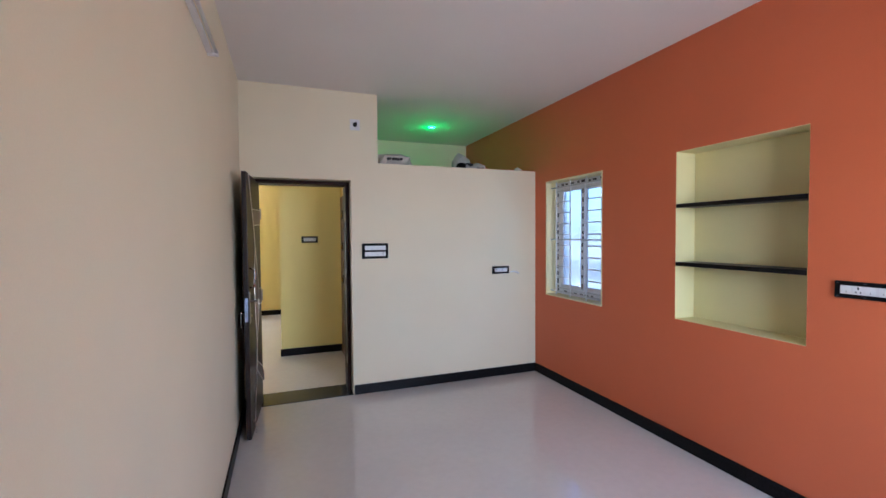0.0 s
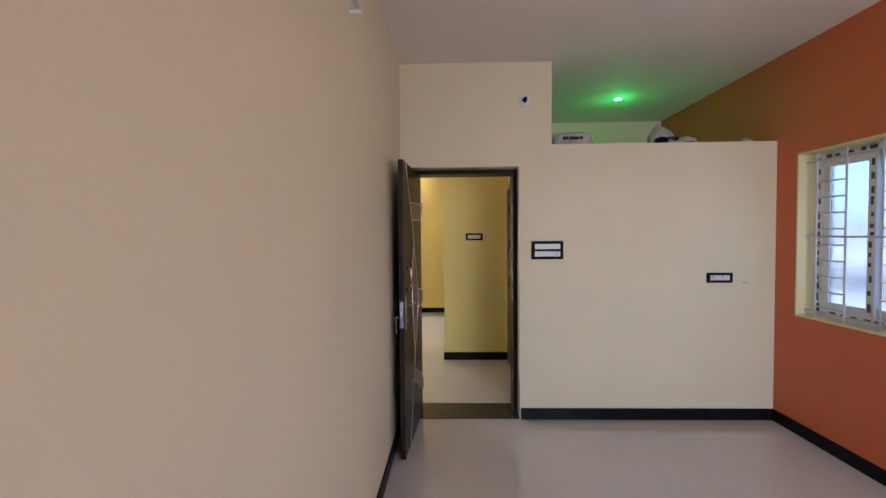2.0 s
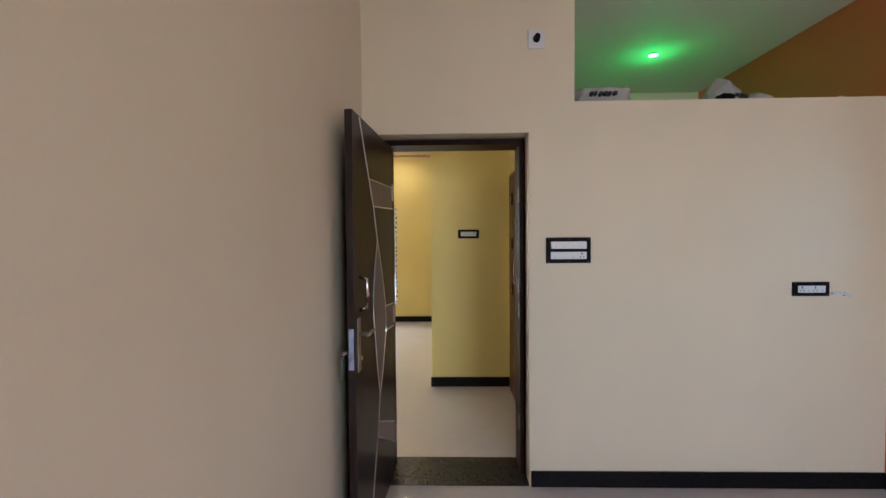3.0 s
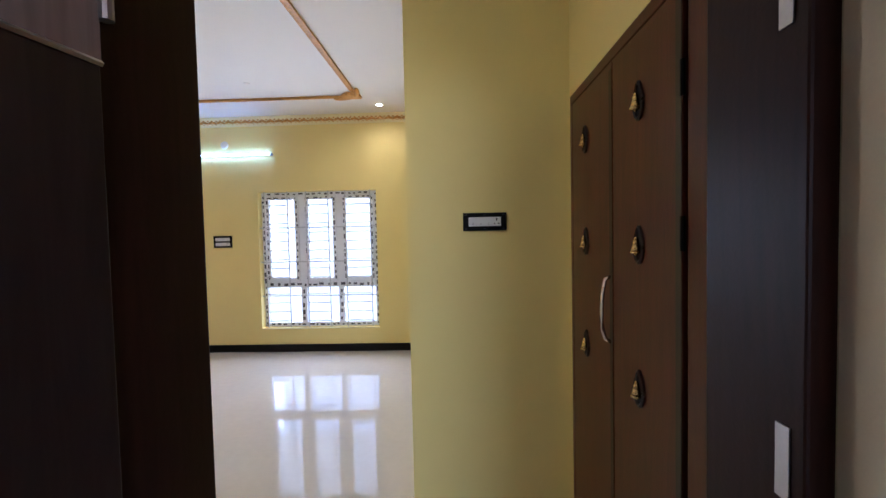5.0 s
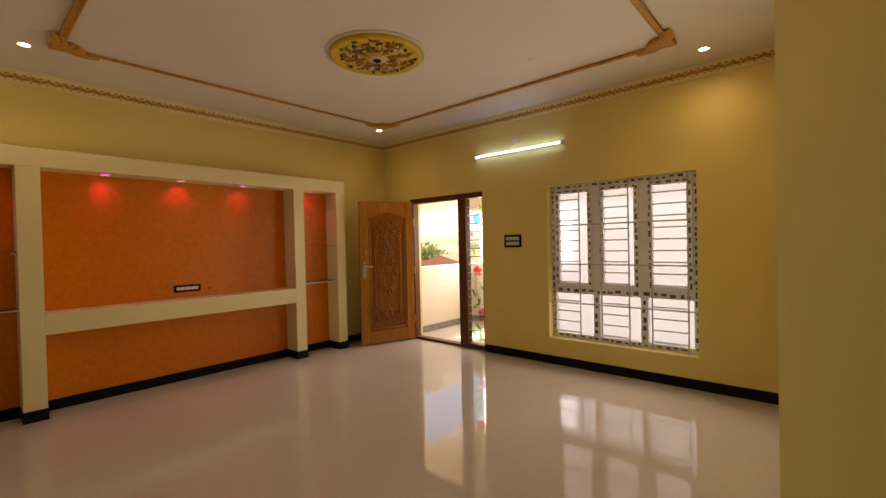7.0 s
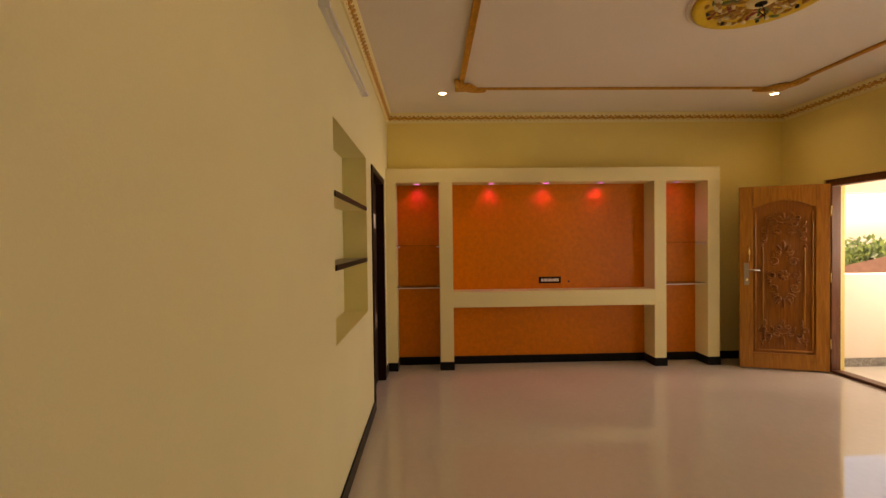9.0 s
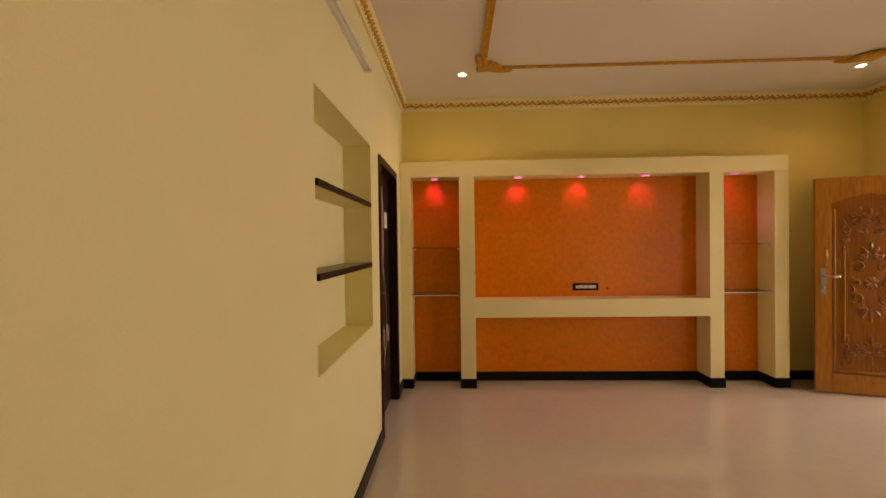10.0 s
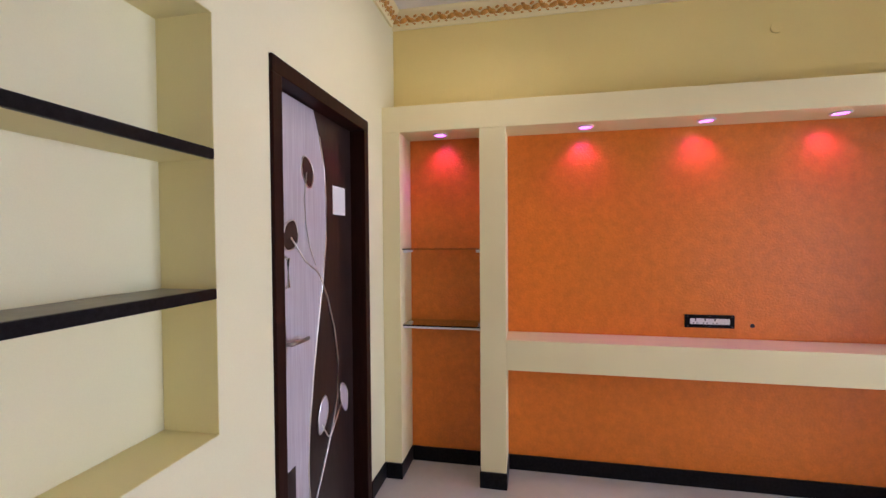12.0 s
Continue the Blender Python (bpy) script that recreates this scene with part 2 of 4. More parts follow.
def wall(name, along, a0, a1, t0, t1, z0, z1, holes, material, label):
    """A wall along x or y from a0 to a1, t0 to t1 thick, with real openings (a, b, low, high)."""
    bm = B()
    us = sorted({a0, a1, *[h[0] for h in holes], *[h[1] for h in holes]})
    vs = sorted({z0, z1, *[h[2] for h in holes], *[h[3] for h in holes]})
    us = [u for u in us if a0 <= u <= a1]
    vs = [v for v in vs if z0 <= v <= z1]

    def full(i, j):
        if not (0 <= i < len(us) - 1 and 0 <= j < len(vs) - 1):
            return False
        u, v = (us[i] + us[i + 1]) / 2, (vs[j] + vs[j + 1]) / 2
        return not any(h[0] < u < h[1] and h[2] < v < h[3] for h in holes)

    cache = {}

    def vert(u, t, v):
        key = (u, t, v)
        if key not in cache:
            cache[key] = bm.verts.new((u, t, v) if along == "x" else (t, u, v))
        return cache[key]

    for i in range(len(us) - 1):
        for j in range(len(vs) - 1):
            if not full(i, j):
                continue
            u0, u1, v0, v1 = us[i], us[i + 1], vs[j], vs[j + 1]
            for t in (t0, t1):
                bm.faces.new([vert(u0, t, v0), vert(u1, t, v0), vert(u1, t, v1), vert(u0, t, v1)])
            for di, dj, p, q in ((-1, 0, (u0, v0), (u0, v1)), (1, 0, (u1, v0), (u1, v1)), (0, -1, (u0, v0), (u1, v0)), (0, 1, (u0, v1), (u1, v1))):
                if not full(i + di, j + dj):
                    bm.faces.new([vert(p[0], t0, p[1]), vert(q[0], t0, q[1]), vert(q[0], t1, q[1]), vert(p[0], t1, p[1])])
    return structure(name, bm, material, label, "wall")


# ---------------------------------------------------------------- the large structure
H = 2.93          # ceiling
YS, YF = 0.23, 4.93     # hall: rear face and front face
XW = -4.715       # hall: end wall with the display unit
XE = 0.308        # hall: corner of the short wall by the bedroom door
YP = 1.70         # face of that short wall
XP = 1.085        # face of the wall with the bell doors
XR = 3.03         # bedroom: orange wall

structure("floor", box(B(), -4.9, 3.3, -5.1, 5.16, -0.12, 0.0), M["floor"], "polished ivory vitrified tile floor reflecting the walls", "floor")
structure("ceiling", box(B(), -4.9, 3.3, -5.1, 5.16, H, H + 0.12), M["ceil"], "plain white painted ceiling", "ceiling")
# wall between bedroom and hall; the door's opening has a deep reveal, and the loft opens above
wall("wall_bedroom_front", "x", 0.0, XR, 0.0, 0.13, 0, H, [(0.10, 0.972, 0, 2.09), (1.235, XR, 2.265, H)], M["bed_wall"], "cream painted bedroom wall with a doorway and a loft opening")
wall("wall_hall_rear", "x", XW, 1.085, 0.134, YS, 0, H, [(0.10, 0.972, 0, 2.09), (-3.052, -1.928, 0.903, 2.102), (-4.22, -3.32, 0, 2.105)], M["cream_hall"], "ivory painted hall wall with a shelf recess and two doorways")
structure("wall_recess_back", box(B(), -3.15, -1.83, -0.02, 0.045, 0.8, 2.2), M["cream_hall"], "pale yellow back of the wall recess", "wall")
bm = B()
for x0, x1, z0, z1 in ((-3.052, -3.05, 0.903, 2.102), (-1.93, -1.928, 0.903, 2.102), (-3.05, -1.93, 2.10, 2.102), (-3.05, -1.93, 0.903, 0.905)):
    box(bm, x0, x1, 0.046, YS - 0.001, z0, z1)
structure("trim_recess_lining", bm, M["niche"], "pale yellow plaster lining of the wall recess", "wall")
structure("wall_side_room", box(B(), -4.4, -3.2, -0.06, -0.02, 0, 2.2), M["bed_wall"], "plain wall behind the closed door", "wall")
structure("wall_bedroom_left", box(B(), -0.2, 0.0, -5.0, 0.03, 0, H), M["bed_wall"], "plain cream painted bedroom wall", "wall")
wall("wall_bedroom_right", "y", -5.0, 1.95, XR, XR + 0.23, 0, H, [(-1.09, -0.21, 0.90, 2.123), (-2.70, -1.855, 0.93, 2.145)], M["bed_orange"], "orange painted bedroom wall with a window and a shelf recess")
structure("wall_bedroom_recess_back", box(B(), XR + 0.19, XR + 0.235, -2.8, -1.75, 0.85, 2.25), M["niche"], "pale yellow back of the bedroom recess", "wall")
bm = B()
for y0, y1, z0, z1 in ((-2.70, -2.697, 0.93, 2.145), (-1.858, -1.855, 0.93, 2.145), (-2.697, -1.858, 2.142, 2.145), (-2.697, -1.858, 0.93, 0.933)):
    box(bm, XR + 0.002, XR + 0.187, y0, y1, z0, z1)
structure("trim_bedroom_recess_lining", bm, M["niche"], "pale yellow plaster lining of the bedroom recess", "wall")
bm = B()
for y0, y1, z0, z1 in ((-1.09, -1.078, 0.90, 2.123), (-0.222, -0.21, 0.90, 2.123), (-1.078, -0.222, 2.111, 2.123), (-1.078, -0.222, 0.90, 0.912)):
    box(bm, XR - 0.003, XR + 0.233, y0, y1, z0, z1)
structure("trim_window_reveal", bm, M["unit"], "cream plaster reveal of the bedroom window", "wall")
# opening out of view, added so the rear area lamp can light the bedroom
wall("wall_bedroom_rear", "x", -0.2, XR + 0.23, -5.1, -4.9, 0, H, [(1.35, 2.75, 0.9, 2.2)], M["bed_wall"], "cream painted bedroom wall with an unseen opening added for light")
# loft over the small room beside the hall
structure("loft_slab", box(B(), 1.235, XR, 0.13, 1.95, 2.12, 2.262), M["bed_wall"], "cream painted loft slab", "loft")
structure("wall_loft_rear", box(B(), 1.16, XR + 0.23, 1.95, 2.1, 0, H), M["bed_wall"], "cream painted wall at the back of the loft", "wall")
structure("wall_loft_side", box(B(), 1.16, 1.235, 0.13, 1.95, 2.1, H), M["bed_wall"], "cream painted side wall of the loft", "wall")
# short walls round the bell doors
wall("wall_bell_doors", "y", YS, 1.95, XP, XP + 0.07, 0, H, [(0.50, 1.62, 0, 2.06)], M["hall_wall"], "yellow painted wall with a double door")
structure("wall_passage_end", box(B(), XE, XP, YP, YP + 0.2, 0, H), M["hall_wall"], "yellow painted short wall with a socket", "wall")
structure("wall_hall_east", box(B(), XE, XE + 0.2, YP + 0.2, YF, 0, H), M["hall_wall"], "plain yellow hall wall", "wall")
structure("wall_hall_west", box(B(), XW - 0.2, XW, 0.0, 5.16, 0, H), M["hall_wall"], "yellow painted hall end wall", "wall")
DX0, DX1, DH = -4.17, -2.84, 2.045    # front door opening
WX0, WX1, WZ0, WZ1 = -1.94, -0.455, 0.30, 2.01    # hall window
wall("wall_hall_front", "x", XW, 0.51, YF, YF + 0.23, 0, H, [(DX0, DX1, 0, DH), (WX0, WX1, WZ0, WZ1)], M["hall_wall"], "yellow painted front wall with door and window")

# skirting, black granite, butted end to end
SK, ST = 0.095, 0.012


def skirting(runs):
    for x0, x1, y0, y1 in runs:
        structure("baseboard", box(B(), x0, x1, y0, y1, 0.001, SK, 0.002), M["skirt"], "polished black granite skirting along the wall", "skirting")


skirting([(0.98, XR - ST, -ST, -0.0005), (XR - ST, XR - 0.0005, -4.9, -0.0005), (0.0005, ST, -4.9, -0.0005),
          (XW + ST, -4.225, YS + 0.0005, YS + ST), (-3.315, 0.095, YS + 0.0005, YS + ST), (DX1 + 0.005, XE, YF - ST, YF - 0.0005),
          (XE - ST, XP - ST, YP - ST, YP - 0.0005), (XW + 0.0005, XW + ST, 4.005, YF), (XW + ST, DX0 - 0.005, YF - ST, YF - 0.0005)])

# ---------------------------------------------------------------- small fittings used in several places
def switch_plate(label, m, w, h, rows, extra=(), smeared=False):
    """Pale mounting plate, black surround and white module strips; local x along the wall, z up, y out of the wall (towards -y)."""
    t = thing("switch_board", label, "switch", m)
    if smeared:
        part("mounting_plate", box(B(), -w / 2 - 0.004, w / 2 + 0.005, -0.006, -0.0005, -h / 2 - 0.006, h / 2 + 0.003, 0.002), M["moulding"], t, "pale plaster-smeared mounting plate")
    rim = part("surround", box(B(), -w / 2, w / 2, -0.013, -0.0062 if smeared else -0.0005, -h / 2, h / 2, 0.003), M["black"], t, "black plastic surround")
    for sx0 in (-1, 0, 1):
        for sz0 in (-1, 1):
            cx, cz = sx0 * (w / 2 - 0.014), sz0 * (h / 2 - 0.009)
            part("clip_slot", box(B(), cx - 0.006, cx + 0.006, -0.0142, -0.0132, cz - 0.003, cz + 0.003), M["sackdark"], rim)
    rh = (h - 0.03) / rows
    for i in range(rows):
        z = -h / 2 + 0.015 + rh * i
        s = part("module_strip", box(B(), -w / 2 + 0.026, w / 2 - 0.026, -0.0165, -0.0132, z + 0.003 + 0.003 * rows, z + rh - 0.003 - 0.003 * rows, 0.001), M["white"], t)
        nsw = 4
        mw = (w - 0.056) / nsw
        mh = rh - 0.009 - 0.006 * rows
        for k in range(nsw):
            x = -w / 2 + 0.028 + mw * (k + 0.5)
            zc = z + rh / 2
            if (i, k) in extra:
                part("socket_face", box(B(), x - mw / 2 + 0.001, x + mw / 2 - 0.001, -0.0180, -0.0167, zc - mh / 2, zc + mh / 2, 0.0006), M["white"], s)
                bm = B()
                for dx, dz, r in ((0, 0.013, 0.0042), (0, 0.006, 0.0034), (-0.0095, -0.009, 0.0034), (0.0095, -0.009, 0.0034)):
                    cyl(bm, (x + dx, -0.0190, zc + dz), (x + dx, -0.0181, zc + dz), r, 12)
                part("socket_holes", bm, M["sackdark"], s, "dark socket holes")
            else:
                part("switch_rocker", prism(B(), [(x - mw / 2 + 0.0015, zc - mh / 2), (x + mw / 2 - 0.0015, zc - mh / 2), (x + mw / 2 - 0.0015, zc + mh / 2), (x - mw / 2 + 0.0015, zc + mh / 2)], -0.0185, -0.0167), M["white"], s)
                part("rocker_lip", box(B(), x - mw / 2 + 0.003, x + mw / 2 - 0.003, -0.0215, -0.0186, zc - mh / 2 + 0.002, zc - mh / 2 + 0.006, 0.0008), M["white"], s)
                part("rocker_mark", box(B(), x - 0.0012, x + 0.0012, -0.0192, -0.0186, zc - 0.012, zc - 0.006), M["sackdark"], s)
    return t


# turns for plates on walls facing -y, +x, -x
def on_y(x, y, z):
    return pose(x, y, z)


def on_x_pos(x, y, z):
    return pose(x, y, z, 0, 0, 90)


def on_x_neg(x, y, z):
    return pose(x, y, z, 0, 0, -90)


switch_plate("black switch board with two white module rows beside the bedroom door", on_y(1.198, 0, 1.404), 0.258, 0.15, 2, {(0, 3)})
switch_plate("small black socket board low on the cream bedroom wall", on_y(2.584, 0, 1.17), 0.205, 0.082, 1, {(0, 2), (0, 0)})
switch_plate("black socket board beside the bedroom shelf recess", on_x_neg(XR, -2.955, 1.265), 0.25, 0.085, 1, {(0, 1)})
switch_plate("black socket board on the plain bedroom wall", on_x_pos(0, -3.780, 1.497), 0.21, 0.088, 1, {(0, 3)}, True)
switch_plate("black socket board on the yellow short wall", on_y(0.677, YP, 1.51), 0.205, 0.085, 1, {(0, 3)})
switch_plate("black switch board between front door and window", on_y(-2.397, YF, 1.40), 0.235, 0.15, 2, {(0, 3)})
switch_plate("black socket board on the orange display panel", on_x_pos(XW + 0.004, 2.12, 0.975), 0.26, 0.075, 1, {(0, 0), (0, 1), (0, 2)})

rnd = random.Random(3)
bm = prism(B(), [(0.075 * math.cos(a) * rnd.uniform(0.85, 1.1), 0.11 * math.sin(a) * rnd.uniform(0.9, 1.1)) for a in [2 * math.pi * i / 22 for i in range(22)]], -0.0015, -0.0003)
tagged(solid("putty_patch", bm, M["putty"], "pale grey-blue putty patch on the cream wall", "wall patch"), kind="structure").matrix_world = on_x_pos(0, -3.755, 1.205)
# capped wire ends beside the sockets
for m, lab in ((on_y(2.78, 0, 1.14), "loose cable end beside the bedroom socket"), (on_x_pos(XW + 0.004, 2.345, 0.955), "cable hole beside the display socket")):
    t = thing("cable_outlet", lab, "cable", m)
    part("hole_rim", cyl(B(), (0, -0.003, 0), (0, -0.0005, 0), 0.012, 14), M["sackdark"], t)
    if "loose" in lab:
        part("wire", tube(B(), [(-0.075, -0.005, 0.004), (-0.03, -0.012, 0.008), (0, -0.010, 0), (0.020, -0.030, -0.012)], 0.009), M["white"], t)

# bare lamp outlet high above the bedroom door
t = thing("lamp_outlet", "white square outlet plate with a dark lamp holder", "lamp outlet", on_y(1.015, 0, 2.62))
part("plate", box(B(), -0.047, 0.047, -0.010, -0.0005, -0.052, 0.052, 0.004), M["white"], t)
part("lamp_holder", cyl(B(), (0, -0.05, 0), (0, -0.0102, 0), 0.016, 18, 0.021), M["black"], t)


def batten_light(label, m, length, lit):
    """Tube lamp on a batten; local x along it, y out of the wall (towards -y)."""
    t = thing("tube_light", label, "tube light", m)
    part("batten", box(B(), -length / 2, length / 2, -0.026, -0.0005, -0.006, 0.014, 0.003), M["white"], t)
    for s in (-1, 1):
        part("lamp_holder", box(B(), s * length / 2 - 0.012, s * length / 2 + 0.012, -0.054, -0.0005, -0.012, 0.020, 0.004), M["white"], t)
    part("tube", cyl(B(), (-length / 2 + 0.013, -0.043, 0.006), (length / 2 - 0.013, -0.043, 0.006), 0.009, 16), M["tube"] if lit else M["white"], t, "lit white tube" if lit else "", True)
    return t


batten_light("lit white tube light on the yellow front wall", on_y(-2.32, YF, 2.465), 1.17, True)
batten_light("unlit white tube light high on the yellow wall", pose(-2.28, YS, 2.53, 0, 0, 180), 1.2, False)
batten_light("unlit white tube light high on the cream wall", on_x_pos(0, -2.28, 2.50), 1.2, False)
t = thing("junction_plate", "round white cover plate above the tube light", "cover plate", on_y(-2.33, YF, 2.60))
part("cover", cyl(B(), (0, -0.012, 0), (0, -0.0005, 0), 0.045, 24, 0.05), M["moulding"], t)
t = thing("fan_hook_plate", "round painted cover plate high on the end wall", "cover plate", on_x_pos(XW, 2.45, 2.62))
part("cover", cyl(B(), (0, -0.008, 0), (0, -0.0005, 0), 0.03, 20), M["hall_wall"], t)


def downlight(label, x, y, z, material):
    t = thing("downlight", label, "downlight", pose(x, y, z))
    bm = B()
    bmesh.ops.create_circle(bm, segments=24, radius=0.046)
    bmesh.ops.create_circle(bm, segments=24, radius=0.034)
    bmesh.ops.bridge_loops(bm, edges=bm.edges)
    r = bmesh.ops.extrude_face_region(bm, geom=bm.faces[:])
    bmesh.ops.translate(bm, verts=[v for v in r["geom"] if isinstance(v, bmesh.types.BMVert)], vec=(0, 0, -0.008))
    part("trim_ring", bm, M["white"], t)
    part("lens", cyl(B(), (0, 0, -0.005), (0, 0, -0.001), 0.033, 20), material, t, "glowing lens")
    return t


# the fourth is unseen: added by symmetry, its beam raised to brighten the passage
for x, y in ((-4.01, 0.861), (-4.05, 4.29), (-0.315, 4.545), (-0.315, 0.861)):
    downlight("small lit warm downlight in the hall ceiling", x, y, H, M["spot_warm"])
    lamp("downlight_beam", 'SPOT', SPOT_W * (1.25 if y < 1 and x > -1 else 0.9), (1.0, 0.82, 0.6), pose(x, y, H - 0.012), cone=150, blend=1.0)
downlight("lit green downlight in the loft ceiling", 2.14, 1.0, H, M["spot_green"])
lamp("green_beam", 'POINT', GREEN_W, (0.03, 1.0, 0.14), pose(2.14, 1.0, H - 0.14), soft=0.03)

# ---------------------------------------------------------------- bedroom door and its frame
def door_frame(name, label, x0, x1, y0, y1, top, w, material):
    t = thing(name, label, "door frame", None, "", "structure")
    part("jamb", box(B(), x0, x0 + w, y0, y1, 0, top - w, 0.004), material, t)
    part("jamb", box(B(), x1 - w, x1, y0, y1, 0, top - w, 0.004), material, t)
    part("head", box(B(), x0, x1, y0, y1, top - w, top, 0.004), material, t)
    return t


door_frame("door_frame_bedroom", "dark brown painted wooden door frame", 0.104, 0.970, 0.128, 0.325, 2.085, 0.034, M["framewood"])
for z in (0.32, 1.02, 1.18, 1.74):
    solid("strike_plate", box(B(), 0.9335, 0.9355, 0.150, 0.172, z - 0.045, z + 0.045), M["steel"], "small steel plate let into the dark door frame", "strike plate")
structure("threshold", box(B(), 0.104, 0.970, 0.0, 0.325, 0.0005, 0.006, 0.002), M["thresh"], "dark speckled granite threshold strip", "threshold")


def arc(p, q, bulge, n=14):
    """Points from p to q in x and z, bowed sideways."""
    p, q = Vector(p), Vector(q)
    d = q - p
    k = Vector((-d.y, d.x)) * bulge
    return [p + d * (i / n) + k * (4 * (i / n) * (1 - i / n)) for i in range(n + 1)]


def handle_set(parent, x, z, face, s):
    """Back plate, lever, pull and key cylinder; face: y of the door's face, s: the way out of it."""
    part("lock_plate", box(B(), x - 0.022, x + 0.022, min(face, face + s * 0.006), max(face, face + s * 0.006), z - 0.12, z + 0.12, 0.002), M["steel"], parent, "brushed steel lock plate")
    bm = tube(B(), [(x, face, z + 0.05), (x, face + s * 0.045, z + 0.05), (x + 0.03, face + s * 0.05, z + 0.05), (x - 0.11 if x > 0.4 else x + 0.11, face + s * 0.045, z + 0.045)], 0.008, 8)
    part("lever", bm, M["steel"], parent, "", True)
    part("key_cylinder", cyl(B(), (x, face + s * 0.006, z - 0.06), (x, face + s * 0.016, z - 0.06), 0.011, 14), M["chrome"], parent)


LW, LH, LT = 0.80, 2.03, 0.034
leaf = thing("bedroom_door", "open dark brown laminate door with taupe inlays", "door", pose(0.150, 0.118, 0.012, 0, 0, -93.6))
part("leaf", box(B(), 0, LW, -LT, 0.0, 0, LH, 0.002), M["darkwood"], leaf)
# inlays on the face that looks into the room (local +y side)
F0, F1 = 0.0005, 0.003


def inlay(pts, material, label=""):
    part("inlay", prism(B(), pts, F0, F1), material, leaf, label)


def seam(pts):
    part("inlay_line", tube(B(), [(x, F1, z) for x, z in pts], 0.0035, 5), M["silver"], leaf, "pale metal line")


lens_l = [(0.385, 1.457), (0.45, 1.32), (0.487, 1.18), (0.482, 1.07), (0.462, 0.98), (0.42, 0.80), (0.37, 0.635)]
lens_r = [(0.37, 0.635), (0.28, 0.78), (0.215, 0.93), (0.205, 1.02), (0.215, 1.10), (0.30, 1.30), (0.385, 1.457)]
inlay(lens_l + lens_r[1:-1], M["taupe"], "taupe pointed inlay")
seam(lens_l)
seam(lens_r)
# long slanted seam above and below the pointed inlay
seam([(0.70, LH - 0.01), (0.54, 1.76), (0.458, 1.63), (0.385, 1.457)])
seam([(0.37, 0.635), (0.40, 0.52), (0.43, 0.44), (0.52, 0.22), (0.60, 0.02)])
for band in ([(0.002, 1.65), (0.462, 1.635), (0.535, 1.765), (0.002, 1.78)], [(0.002, 0.93), (0.215, 0.945), (0.212, 1.085), (0.002, 1.07)], [(0.002, 0.20), (0.43, 0.43), (0.40, 0.50), (0.002, 0.33)]):
    inlay(band, M["taupe"], "taupe cross band")
    seam([band[0], band[1]])
    seam([band[2], band[3]])
handle_set(leaf, LW - 0.05, 1.0, 0.0, 1)
part("pull_handle", tube(B(), [(LW - 0.075, 0.0, 1.30), (LW - 0.075, 0.035, 1.29), (LW - 0.075, 0.04, 1.22), (LW - 0.075, 0.035, 1.16), (LW - 0.075, 0.0, 1.15)], 0.008, 8), M["chrome"], leaf, "chrome pull handle", True)
part("film_strip", box(B(), LW + 0.0005, LW + 0.003, -0.028, -0.006, 0.90, 1.08), M["bluefilm"], leaf, "loose pale blue protective film on the lock edge")
bm = tube(B(), [(LW - 0.03, -LT, 0.97), (LW - 0.03, -LT - 0.015, 0.97), (LW + 0.01, -LT - 0.02, 0.97)], 0.007, 8)
part("outer_lever", bm, M["chrome"], leaf, "", True)
bm = B()
for dx in (-0.008, 0.008):
    box(bm, LW + 0.005 + dx - 0.006, LW + 0.005 + dx + 0.006, -LT - 0.022, -LT - 0.019, 0.865, 0.955, 0.001)
part("key", bm, M["chrome"], leaf, "keys hanging in the lock")
part("door_stop", tube(B(), [(LW - 0.12, 0.0, 0.10), (LW - 0.10, 0.02, 0.09), (LW - 0.05, 0.03, 0.03)], 0.006, 6), M["steel"], leaf)
for z in (0.25, 1.0, 1.75):
    part("hinge", cyl(B(), (-0.004, 0.006, z - 0.05), (-0.004, 0.006, z + 0.05), 0.008, 10), M["steel"], leaf)

# ---------------------------------------------------------------- bedroom recess shelves, window
for z in (1.335, 1.755):
    t = thing("recess_shelf", "thin black stone shelf in the bedroom recess", "shelf", None, "bedroom recess shelves")
    part("slab", box(B(), XR + 0.013, XR + 0.187, -2.696, -1.859, z - 0.013, z + 0.013, 0.002), M["skirt"], t)
    part("front_edge", box(B(), XR - 0.002, XR + 0.0125, -2.696, -1.859, z - 0.015, z + 0.0135, 0.003), M["skirt"], t, "polished black front edge")


def grille(t, pairs, rows, longs, z0, z1, place, r=0.006, ends=(0, 1)):
    """Window bars: verticals in pairs, rungs between each pair, and a few long rods; place(a, z) gives the point."""
    for a, b in pairs:
        for c in (a, b):
            part("upright_bar", cyl(B(), place(c, z0), place(c, z1), r, 8), M["rod"], t)
        for z in rows:
            part("rung", cyl(B(), place(a, z), place(b, z), r * 0.85, 6), M["rod"], t)
    for z in longs:
        part("long_bar", cyl(B(), place(ends[0], z), place(ends[1], z), r, 8), M["rod"], t)


def film_marks(parent, a0, a1, fixed, across, horizontal, thick, put, seed):
    """Printed marks of the protective film that is still on a frame member."""
    rnd = random.Random(seed)
    bm = B()
    p = min(a0, a1) + 0.03
    end = max(a0, a1) - 0.03
    while p < end:
        n = rnd.uniform(0.022, 0.06)
        w = across * rnd.uniform(0.28, 0.50)
        o = fixed + rnd.uniform(-0.12, 0.12) * across
        put(bm, p, min(p + n, end), o - w / 2, o + w / 2, horizontal, thick)
        p += n + rnd.uniform(0.02, 0.06)
    part("film_marks", bm, M["tape"], parent, "dark print on protective film")


